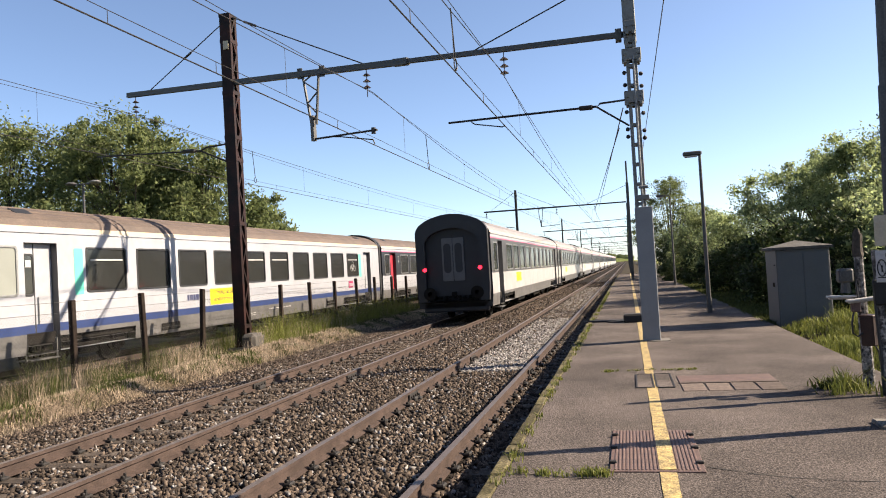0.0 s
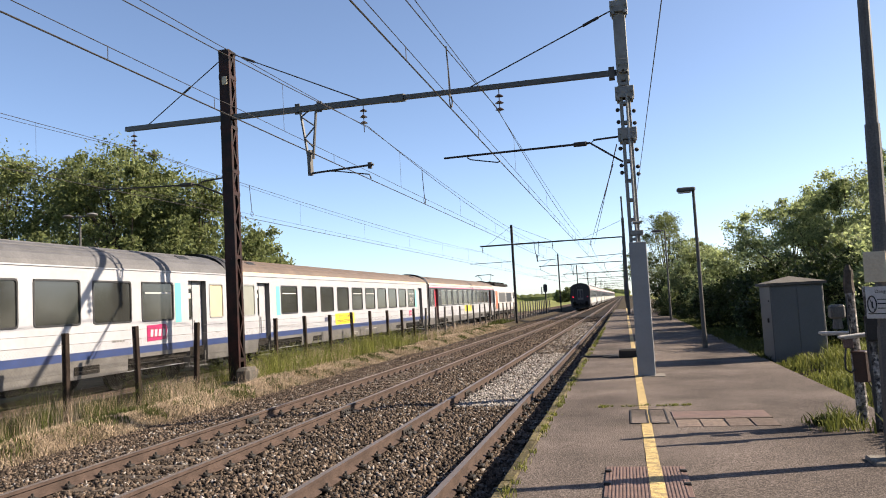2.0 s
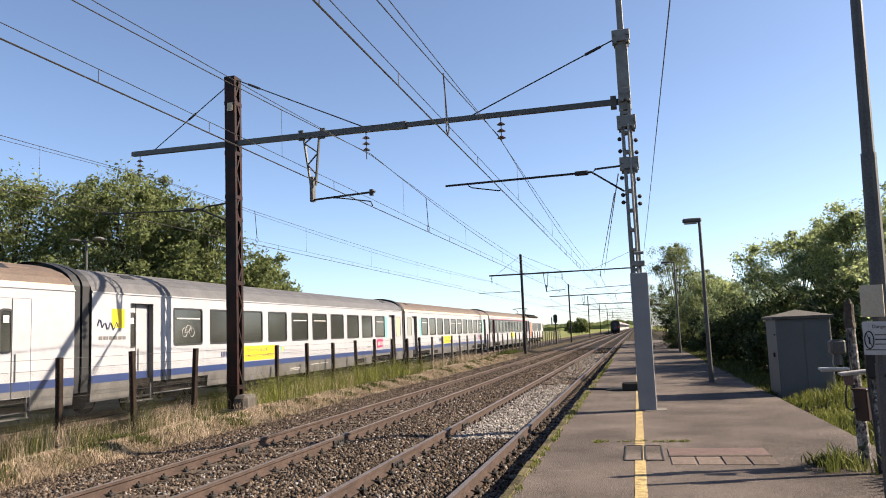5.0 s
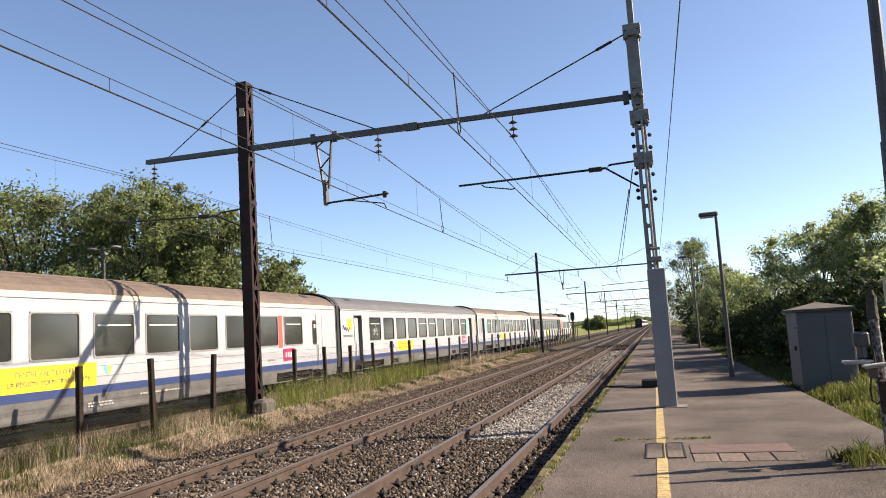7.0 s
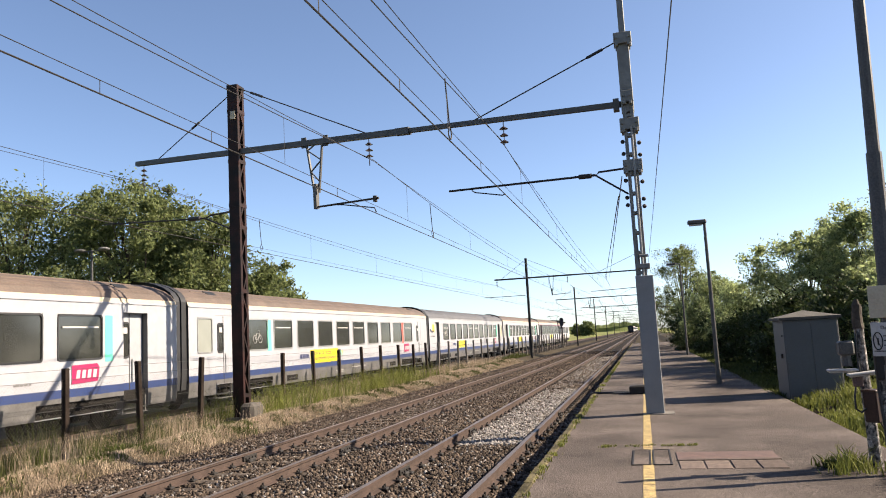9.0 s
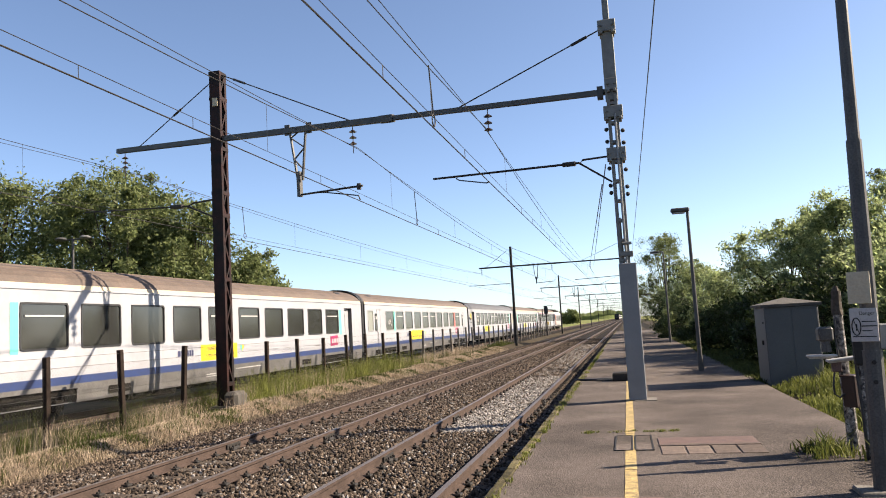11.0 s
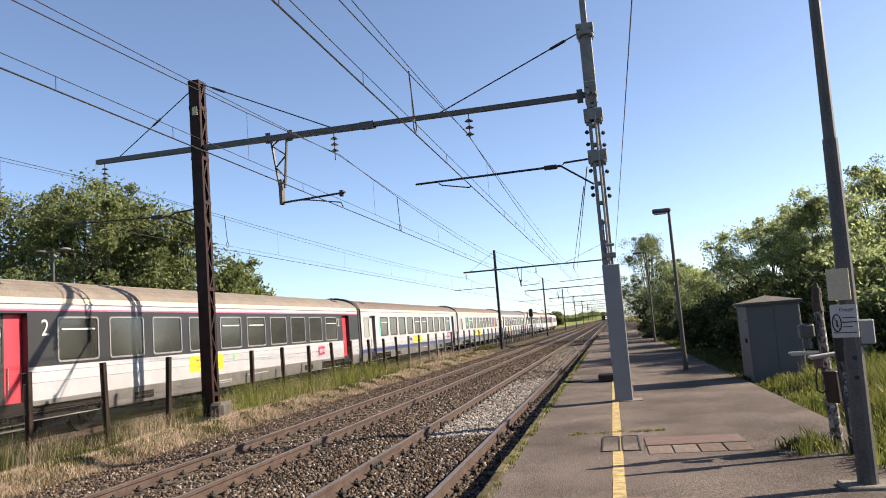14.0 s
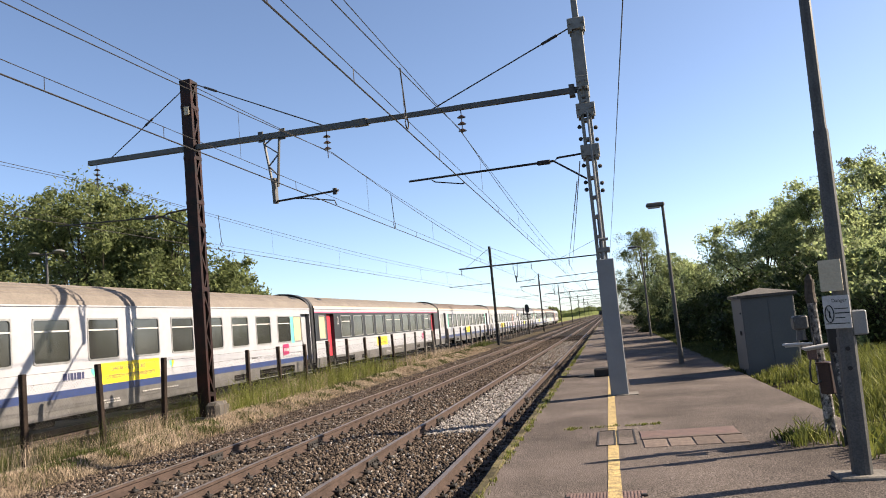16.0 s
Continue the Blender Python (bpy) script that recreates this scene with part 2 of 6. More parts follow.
def shared(name, me, parent, m):
    ob = new(name, me)
    ob.parent, ob.matrix_basis = parent, m
    return ob


def thing(name, m, label, category, group="", kind=""):
    ob = new(name)
    ob.empty_display_size = 0.1
    ob.matrix_basis = m
    return tagged(ob, label, category, group, kind)


def block(bm, x0, x1, y0, y1, z0, z1, bevel=0.0, index=0):
    old = set(bm.faces)
    got = bmesh.ops.create_cube(bm, size=1, matrix=Matrix.Translation(((x0 + x1) / 2, (y0 + y1) / 2, (z0 + z1) / 2)) @ Matrix.Diagonal((x1 - x0, y1 - y0, z1 - z0, 1)))
    if bevel:
        bmesh.ops.bevel(bm, geom=list({e for v in got["verts"] for e in v.link_edges}), offset=bevel, segments=1, affect="EDGES")
    for f in bm.faces:
        if f not in old:
            f.material_index = index
    return bm


def rod(bm, a, b, r, seg=8, r2=None, caps=True):
    a, b = Vector(a), Vector(b)
    way = b - a
    m = Matrix.Translation((a + b) / 2) @ way.to_track_quat("Z", "Y").to_matrix().to_4x4()
    bmesh.ops.create_cone(bm, cap_ends=caps, segments=seg, radius1=r, radius2=r if r2 is None else r2, depth=way.length, matrix=m)
    return bm


def path_rod(bm, points, r, seg=6):
    """One continuous tube along points."""
    pts = [Vector(p) for p in points]
    rings = []
    for i, p in enumerate(pts):
        way = (pts[min(i + 1, len(pts) - 1)] - pts[max(i - 1, 0)]).normalized()
        u = way.cross(Vector((0, 0, 1)) if abs(way.z) < 0.9 else Vector((1, 0, 0))).normalized()
        v = way.cross(u)
        rings.append([bm.verts.new(p + r * (u * math.cos(math.tau * k / seg) + v * math.sin(math.tau * k / seg))) for k in range(seg)])
    for a, b in zip(rings, rings[1:]):
        for k in range(seg):
            j = (k + 1) % seg
            bm.faces.new((a[k], a[j], b[j], b[k]))
    bm.faces.new(rings[0][::-1])
    bm.faces.new(rings[-1])
    return bm


def bar(bm, a, b, w, h):
    """A square-section beam between two points."""
    a, b = Vector(a), Vector(b)
    way = b - a
    m = Matrix.Translation((a + b) / 2) @ way.to_track_quat("Y", "Z").to_matrix().to_4x4() @ Matrix.Diagonal((w, way.length, h, 1))
    bmesh.ops.create_cube(bm, size=1, matrix=m)
    return bm


def ball(bm, c, r, seg=10, squash=1.0):
    bmesh.ops.create_uvsphere(bm, u_segments=seg, v_segments=max(4, seg // 2), radius=r, matrix=Matrix.Translation(c) @ Matrix.Diagonal((1, 1, squash, 1)))
    return bm


def rounded_rect(w, h, r, n=4):
    pts = []
    for cx, cy, a0 in ((w / 2 - r, h / 2 - r, 0), (-w / 2 + r, h / 2 - r, 90), (-w / 2 + r, -h / 2 + r, 180), (w / 2 - r, -h / 2 + r, 270)):
        for k in range(n + 1):
            a = radians(a0 + 90 * k / n)
            pts.append((cx + r * math.cos(a), cy + r * math.sin(a)))
    return pts


def plate_yz(bm, pts, x0, x1, index=0):
    """A solid plate with outline pts in (y, z), between x0 and x1."""
    a = [bm.verts.new((x0, y, z)) for y, z in pts]
    b = [bm.verts.new((x1, y, z)) for y, z in pts]
    faces = [bm.faces.new(b), bm.faces.new(a[::-1])]
    for i in range(len(pts)):
        j = (i + 1) % len(pts)
        faces.append(bm.faces.new((a[i], a[j], b[j], b[i])))
    for f in faces:
        f.material_index = index
    return bm


def ring_yz(bm, outer, inner, x0, x1):
    rows = [[bm.verts.new((x, y, z)) for y, z in pts] for pts, x in ((outer, x0), (outer, x1), (inner, x1), (inner, x0))]
    n = len(outer)
    for a, b in zip(rows, rows[1:]):
        for i in range(n):
            j = (i + 1) % n
            bm.faces.new((a[i], a[j], b[j], b[i]))
    return bm


def extrude_y(bm, profile, y0, y1, index=0, closed=True, caps=True):
    """A profile of (x, z) drawn out along y."""
    a = [bm.verts.new((x, y0, z)) for x, z in profile]
    b = [bm.verts.new((x, y1, z)) for x, z in profile]
    n, faces = len(profile), []
    for i in range(n if closed else n - 1):
        j = (i + 1) % n
        faces.append(bm.faces.new((a[i], a[j], b[j], b[i])))
    if caps and closed:
        faces += [bm.faces.new(a[::-1]), bm.faces.new(b)]
    for f in faces:
        f.material_index = index
    return faces


def raw(name, verts, faces, mat, parent=None):
    me = bpy.data.meshes.new(name)
    me.from_pydata(verts, [], faces)
    me.materials.append(mat)
    ob = new(name, me)
    if parent:
        ob.parent = parent
    return ob

# ---- ground, tracks, platform ----
T1, T2, T3 = -2.635, -6.01, -14.15     # track centres
PLAT = 0.18                            # platform surface over the rail top
FAR = 1500.0


def ground_sheet():
    xs = [-2500, -600, -200, -80, -40, -25, -17, -15.5, -12.6, -11.4, -9.6, -8.6, -7.9, -7.5, -4.5, -4.1, -1.2, 0, 3.0, 4.0, 8, 20, 60, 200, 600, 2500]
    zs = {-15.5: -0.4, -12.6: -0.45, -11.4: -0.28, -9.6: -0.02, -8.6: -0.34, -7.9: -0.36, -7.5: -0.3, -4.5: -0.3, -4.1: -0.3, -1.2: -0.3, 0: -0.3, 3.0: -0.3, 4.0: 0.1, 8: 0.1, 20: 0.1}
    ys = [-400, -60, -10, 0, 10, 20, 30, 45, 60, 80, 100, 140, 200, 300, 500, 800, 1500, 2600]
    verts = [(x, y, zs.get(x, -0.2)) for y in ys for x in xs]
    n = len(xs)
    faces = [(j * n + i, j * n + i + 1, (j + 1) * n + i + 1, (j + 1) * n + i) for j in range(len(ys) - 1) for i in range(n - 1)]
    ob = raw("ground", verts, faces, EARTH)
    ob.data.materials.append(FIELD)
    for f in ob.data.polygons:
        c = f.center
        if abs(c.x) > 28 or c.y > 120 and (c.x < -18 or c.x > 8):
            f.material_index = 1
    tagged(ob, "dry grassy earth and flat fields to the horizon", "ground", kind="structure")


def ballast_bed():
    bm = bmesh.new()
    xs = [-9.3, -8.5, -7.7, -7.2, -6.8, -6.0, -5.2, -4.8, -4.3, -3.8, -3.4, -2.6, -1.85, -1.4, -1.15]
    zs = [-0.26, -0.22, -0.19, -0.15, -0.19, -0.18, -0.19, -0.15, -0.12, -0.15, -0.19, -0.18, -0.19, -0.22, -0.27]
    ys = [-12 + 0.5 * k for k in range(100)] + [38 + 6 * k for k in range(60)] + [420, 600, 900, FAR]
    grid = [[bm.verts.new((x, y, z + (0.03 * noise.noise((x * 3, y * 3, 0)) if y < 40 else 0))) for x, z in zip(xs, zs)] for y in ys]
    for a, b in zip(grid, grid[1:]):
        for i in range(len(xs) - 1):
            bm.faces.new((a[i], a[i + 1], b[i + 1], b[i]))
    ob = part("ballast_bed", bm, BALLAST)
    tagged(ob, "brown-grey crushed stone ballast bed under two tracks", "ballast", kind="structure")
    return ob


def ballast_stones(name, label, n, area, sizes, mat, seed):
    """Loose stones on the bed: eight-sided lumps, joined, denser near the platform's near end."""
    rng = np.random.default_rng(seed)
    base = np.array([(1, 0, 0), (-1, 0, 0), (0, 1, 0), (0, -1, 0), (0, 0, 1), (0, 0, -1)], float)
    tri = np.array([(0, 2, 4), (2, 1, 4), (1, 3, 4), (3, 0, 4), (2, 0, 5), (1, 2, 5), (3, 1, 5), (0, 3, 5)])
    x0, x1, y0, y1 = area
    y = y0 + (y1 - y0) * rng.random(n) ** 1.55
    x = x0 + (x1 - x0) * rng.random(n)
    xs = [-9.3, -8.5, -7.7, -7.2, -6.8, -6.0, -5.2, -4.8, -4.3, -3.8, -3.4, -2.6, -1.85, -1.4, -1.15]
    zs = [-0.26, -0.22, -0.19, -0.15, -0.19, -0.18, -0.19, -0.15, -0.12, -0.15, -0.19, -0.18, -0.19, -0.22, -0.27]
    clear = np.ones(n, bool)
    for c in (T1, T2):
        for r in (-0.7525, 0.7525):
            clear &= np.abs(x - c - r) > 0.1
    for c, near in ((T1, -5.0), (T2, -4.9)):
        off = np.abs((y - near + 0.296) % 0.592 - 0.296)
        on_block = (off < 0.15) & (np.abs(x - c) < 1.28) & (y < 45)
        clear &= ~on_block | (rng.random(n) < (0.3 if c == T2 else 0.9))
    x, y = x[clear], y[clear]
    n = len(x)
    z = np.interp(x, xs, zs) + 0.005 + 0.02 * rng.random(n)
    size = sizes[0] + sizes[1] * rng.random(n)
    q = rng.normal(size=(n, 4))
    q /= np.linalg.norm(q, axis=1)[:, None]
    w, a, b, c = q.T
    rot = np.stack([1 - 2 * (b * b + c * c), 2 * (a * b - c * w), 2 * (a * c + b * w), 2 * (a * b + c * w), 1 - 2 * (a * a + c * c), 2 * (b * c - a * w),
                    2 * (a * c - b * w), 2 * (b * c + a * w), 1 - 2 * (a * a + b * b)], -1).reshape(n, 3, 3)
    pts = base[None] * (0.65 + 0.7 * rng.random((n, 6, 1))) * size[:, None, None] * np.array([1.25, 0.95, 0.75])
    pts = np.einsum("nij,nkj->nki", rot, pts) + np.stack([x, y, z], -1)[:, None]
    me = bpy.data.meshes.new(name)
    me.vertices.add(n * 6)
    me.vertices.foreach_set("co", pts.ravel())
    f = (tri[None] + 6 * np.arange(n)[:, None, None]).reshape(-1)
    me.loops.add(len(f))
    me.loops.foreach_set("vertex_index", f)
    me.polygons.add(len(f) // 3)
    me.polygons.foreach_set("loop_start", np.arange(0, len(f), 3))
    me.polygons.foreach_set("loop_total", np.full(len(f) // 3, 3))
    me.update(calc_edges=True)
    me.materials.append(mat)
    tagged(new(name, me), label, "ballast", kind="stuff")


RAIL = [(-0.036, 0.0), (0.036, 0.0), (0.036, -0.038), (0.011, -0.052), (0.011, -0.125), (0.07, -0.147), (0.07, -0.157), (-0.07, -0.157), (-0.07, -0.147), (-0.011, -0.125), (-0.011, -0.052), (-0.036, -0.038)]


def sleeper_mesh():
    bm = bmesh.new()
    block(bm, -1.28, 1.28, -0.125, 0.125, -0.3, -0.135, 0.018)
    me = bpy.data.meshes.new("sleeper")
    bm.to_mesh(me)
    bm.free()
    me.materials.append(SLEEPER)
    return me


def chair_mesh():
    bm = bmesh.new()
    for s in (-1, 1):
        block(bm, s * 0.105 - 0.04, s * 0.105 + 0.04, -0.06, 0.06, -0.16, -0.12, 0.012)
        block(bm, s * 0.085 - 0.02, s * 0.085 + 0.02, -0.035, 0.035, -0.125, -0.095, 0.008)
        rod(bm, (s * 0.1, 0, -0.13), (s * 0.1, 0, -0.07), 0.014, 6)
    me = bpy.data.meshes.new("rail_fastening")
    bm.to_mesh(me)
    bm.free()
    me.materials.append(IRON)
    return me


def track(name, x, y_near, joints):
    t = thing(name, pose(x, 0, 0), "pair of rusty rails with polished heads on weathered timber sleepers", "railway track", kind="structure")
    for s in (-1, 1):
        bm = bmesh.new()
        for i, f in enumerate(extrude_y(bm, [(s * 0.7525 + px, pz) for px, pz in RAIL], -30, FAR)):
            f.material_index = 1 if i == 0 else 0
        part("rail", bm, [RAIL_SIDE, RAIL_TOP], t)
    for s, y in joints:
        bm = bmesh.new()
        for side in (-1, 1):
            block(bm, s * 0.7525 + side * 0.03 - 0.014, s * 0.7525 + side * 0.03 + 0.014, y - 0.24, y + 0.24, -0.13, -0.042, 0.006)
            for k in (-0.17, -0.06, 0.06, 0.17):
                rod(bm, (s * 0.7525 + side * 0.04, y + k, -0.088), (s * 0.7525 + side * 0.062, y + k, -0.088), 0.017, 6)
        block(bm, s * 0.7525 - 0.1, s * 0.7525 + 0.1, y - 0.12, y + 0.12, -0.2, -0.1, 0.02)
        part("fishplate", bm, IRON, t, "dark bolted rail joint")
    sm, cm = sleeper_mesh(), chair_mesh()
    sunk = 0.04 if x == T1 else 0.016     # the platform track lies deeper in its ballast
    y = y_near
    while y < 45:
        shared("sleeper", sm, t, pose(0, y, random.uniform(-0.012, 0.004) - sunk, 0, 0, random.uniform(-0.8, 0.8)))
        for s in (-1, 1):
            shared("rail_fastening", cm, t, pose(s * 0.7525, y, 0))
        y += 0.592
    bm = bmesh.new()
    while y < 260:
        for s in (-1, 1):
            block(bm, s * 0.7525 - 0.36, s * 0.7525 + 0.36, y - 0.13, y + 0.13, -0.3, -0.14)
        y += 0.592
    tagged(part("far_sleepers", bm, SLEEPER, t), "row of distant sleepers", kind="stuff")
    return t


def far_track():
    t = thing("track_3", pose(T3, 0, 0), "rusty siding track half hidden in weeds", "railway track", kind="structure")
    for s in (-1, 1):
        bm = bmesh.new()
        extrude_y(bm, [(s * 0.7525 + px, pz) for px, pz in RAIL], -30, 400)
        part("rail", bm, RAIL_SIDE, t)
    # siding ballast, widened and near-black to paint in the shade below the train
    bm = bmesh.new()
    extrude_y(bm, [(-2.6, -0.5), (2.7, -0.5), (2.5, -0.3), (1.5, -0.15), (-1.5, -0.15), (-2.4, -0.3)], -30, 400)
    part("ballast_shade_strip", bm, BALLAST, t)


def platform():
    bm = bmesh.new()
    x0, x1, y1 = -1.05, 3.1, 95.0
    xs = [x0, -0.4, 0.13, 0.6, 1.2, 1.8, 2.4, x1]
    ys = [-14 + 0.7 * k for k in range(80)] + [42 + 5 * k for k in range(11)]
    top = [[bm.verts.new((x, y, PLAT + 0.012 * noise.noise((x * 0.7, y * 0.5, 3)))) for x in xs] for y in ys]
    for a, b in zip(top, top[1:]):
        for i in range(len(xs) - 1):
            bm.faces.new((a[i], a[i + 1], b[i + 1], b[i]))
    p = part("platform", bm, ASPHALT)
    tagged(p, "worn brown-grey asphalt railway platform with cracks", "platform", kind="structure")
    bm = bmesh.new()
    block(bm, -1.14, -0.9, -14, y1, -0.5, PLAT - 0.14)
    part("retaining_wall", bm, CONCRETE, p)
    bm = bmesh.new()
    block(bm, -1.05, x1, 94.9, y1, -0.5, PLAT - 0.01)
    part("end_wall", bm, CONCRETE, p)
    bm = bmesh.new()
    block(bm, -0.06, 0.06, -0.495, 0.495, -0.15, 0.0, 0.018)
    me = bpy.data.meshes.new("kerb_stone")
    bm.to_mesh(me)
    bm.free()
    me.materials.append(KERB)
    for k in range(108):
        shared("kerb_stone", me, p, pose(-1.11 + random.uniform(-0.01, 0.01), -12.5 + k, PLAT + 0.012 + random.uniform(-0.006, 0.006), random.uniform(-0.3, 0.3), random.uniform(-1, 1), random.uniform(-0.4, 0.4)))
    # yellow safety line, in worn strokes
    y = -6.0
    k = 0
    while y < 94:
        length = random.uniform(1.1, 2.6)
        bm = bmesh.new()
        n = 8
        left = [bm.verts.new((0.2 - 0.062 + random.uniform(-0.003, 0.003), y + length * i / n, 0)) for i in range(n + 1)]
        right = [bm.verts.new((0.2 + 0.062 + random.uniform(-0.003, 0.003), y + length * i / n, 0)) for i in range(n + 1)]
        for i in range(n):
            bm.faces.new((left[i], right[i], right[i + 1], left[i + 1]))
        for v in bm.verts:
            v.co.z = PLAT + 0.005 + 0.012 * noise.noise((v.co.x * 0.7, v.co.y * 0.5, 3))
        if not 14.9 < y < 15.6:
            part("yellow_line", bm, YELLOW, p, "worn yellow painted safety line")
        else:
            bm.free()
        y += length + random.uniform(0.0, 0.05)
    return p


def cover_plate():
    c = thing("cover_plate", pose(0.12, 6.86, PLAT), "rusty ribbed steel cover plate set in the platform", "cover plate")
    bm = bmesh.new()
    block(bm, -0.36, 0.36, -0.74, 0.74, -0.05, 0.008, 0.004)
    part("plate", bm, RUST_PLATE, c)
    bm = bmesh.new()
    block(bm, -0.009, 0.009, -0.7, 0.7, 0, 0.0065, 0.003)
    me = bpy.data.meshes.new("rib")
    bm.to_mesh(me)
    bm.free()
    me.materials.append(RUST_PLATE)
    for k in range(22):
        shared("rib", me, c, pose(-0.315 + 0.03 * k, 0, 0.006))
    bm = bmesh.new()
    block(bm, -0.03, 0.03, -0.02, 0.02, 0, 0.025, 0.006)
    me = bpy.data.meshes.new("lug")
    bm.to_mesh(me)
    bm.free()
    me.materials.append(IRON)
    for sx in (-0.335, 0.335):
        for y in (-0.5, 0.0, 0.5):
            shared("lug", me, c, pose(sx, y, 0.005))
    bm = bmesh.new()
    block(bm, 0.02, 0.145, -0.7, 0.7, 0.008, 0.0145)
    part("yellow_paint", bm, YELLOW, c, "worn yellow line painted across the plate")


def patch():
    c = thing("brick_patch", pose(1.15, 10.45, PLAT + 0.004), "patch of large worn reddish paving slabs in the asphalt", "paving", kind="structure")
    bm = bmesh.new()
    block(bm, -0.6, 0.6, -0.72, 0.62, -0.05, -0.012)
    part("bedding", bm, CONCRETE, c)
    bm = bmesh.new()
    block(bm, -0.143, 0.143, -0.28, 0.28, -0.04, 0.006, 0.01)
    me = bpy.data.meshes.new("paving_brick")
    bm.to_mesh(me)
    bm.free()
    me.materials.append(BRICK)
    for k in range(4):
        shared("paving_brick", me, c, pose(-0.45 + 0.3 * k, -0.38, random.uniform(-0.004, 0.004), 0, 0, random.uniform(-1, 1)))
    bm = bmesh.new()
    block(bm, -0.6, 0.6, 0.05, 0.6, -0.03, 0.004, 0.006)
    part("slab", bm, RUST_PLATE, c, "long dark rusty plate")
    bm = bmesh.new()
    block(bm, -0.6, 0.6, -0.07, 0.03, -0.03, 0.012, 0.006)
    part("edge_strip", bm, BRICK, c)
    g = thing("small_hatch", pose(0.24, 10.7, PLAT + 0.003), "small inspection hatch of two asphalt-filled steel frames", "hatch")
    for x in (-0.12, 0.13):
        bm = bmesh.new()
        for a in ((-0.115, 0.115, -0.6, -0.58), (-0.115, 0.115, 0.58, 0.6), (-0.115, -0.095, -0.58, 0.58), (0.095, 0.115, -0.58, 0.58)):
            block(bm, x + a[0], x + a[1], a[2], a[3], -0.02, 0.008)
        part("hatch_frame", bm, IRON, g)
        bm = bmesh.new()
        block(bm, x - 0.095, x + 0.095, -0.58, 0.58, -0.02, 0.003)
        part("hatch_filling", bm, ASPHALT, g)


# ---- overhead line ----
FAR_GANTRIES = [66.6, 115.0, 161.2, 210.7, 266.6, 327.9, 397.7, 473.0]
MAST_X = -8.52


def insulator(top, drop=0.5, size=1.0):
    """A string of three flared bells hanging from a point."""
    bm = bmesh.new()
    x, y, z = top
    rod(bm, (x, y, z), (x, y, z - drop), 0.012, 6)
    for k in range(3):
        zc = z - (0.1 + 0.13 * k) * size
        rod(bm, (x, y, zc), (x, y, zc - 0.05), 0.035, 10, 0.085 * size)
    return bm


def far_gantry(y):
    """A portal down the line, seen small: mast, beam, brackets, arms and platform pole."""
    g = thing("catenary_gantry", pose(-0.02, y, -0.14), "distant dark steel catenary portal", "catenary gantry", group="catenary portals along the line")
    g.scale = (1.075, 1.075, 1.075)
    x = MAST_X
    bm = bmesh.new()
    for s in (-1, 1):
        block(bm, x - 0.08, x + 0.08, s * 0.145 - 0.013, s * 0.145 + 0.013, -0.2, 7.95, 0.006)
        for sx in (-1, 1):
            block(bm, x + sx * 0.074 - 0.01, x + sx * 0.074 + 0.01, min(s * 0.07, s * 0.15), max(s * 0.07, s * 0.15), -0.2, 7.95)
    for z in (0.6, 3.1, 4.55, 5.05, 6.1, 7.3, 7.9):
        block(bm, x - 0.084, x + 0.084, -0.165, 0.165, z, z + 0.09)
    part("mast", bm, IRON, g)
    bm = bmesh.new()
    block(bm, -11.18, -4.47, -0.05, 0.05, 6.33, 6.45, 0.008)
    block(bm, -4.5, 0.2, -0.045, 0.045, 6.34, 6.44, 0.008)
    part("beam", bm, IRON, g)
    for a, b in (((x - 0.15, 0, 7.8), (-10.59, 0, 6.45)), ((x + 0.15, 0, 7.85), (-5.35, 0, 6.46)), ((0.3, 0, 7.75), (-2.86, 0, 6.45))):
        part("stay", rod(bmesh.new(), a, b, 0.013, 6), WIRE, g)
    for ix in (-10.99, -5.27, -2.25):
        part("insulator", insulator((ix, 0, 6.33), 0.6), GLASS_CHINA, g)
    bm = bmesh.new()
    for px in (-6.78, -6.37):
        bar(bm, (px, 0, 6.5), (-6.62 if px < -6.5 else -6.5, 0, 5.2), 0.04, 0.04)
    bar(bm, (-6.58, 0, 5.4), (-6.56, 0, 4.86), 0.09, 0.09)
    part("lattice_bracket", bm, IRON, g)
    for name, pts in (("steady_arm", [(-6.52, 0, 4.9), (-5.1, 0, 4.97)]), ("siding_arm", [(x - 0.2, 0, 5.0), (-12.1, 0, 5.0)]), ("platform_arm", [(0.2, 0, 5.06), (-3.5, 0, 4.96)])):
        part(name, path_rod(bmesh.new(), pts, 0.024), WIRE, g)
    bm = bmesh.new()
    block(bm, 0.22, 0.44, -0.09, 0.09, PLAT - 0.2, 7.9, 0.01)
    block(bm, 0.27, 0.4, -0.05, 0.05, 7.85, 9.6, 0.01)
    part("platform_pole", bm, GREY_STEEL, g)


def skew(x, z, dy=0.0):
    """A point in the slanting plane of the near portal, local to its foot on the platform."""
    return Vector((x, -0.374 * x + dy, z))


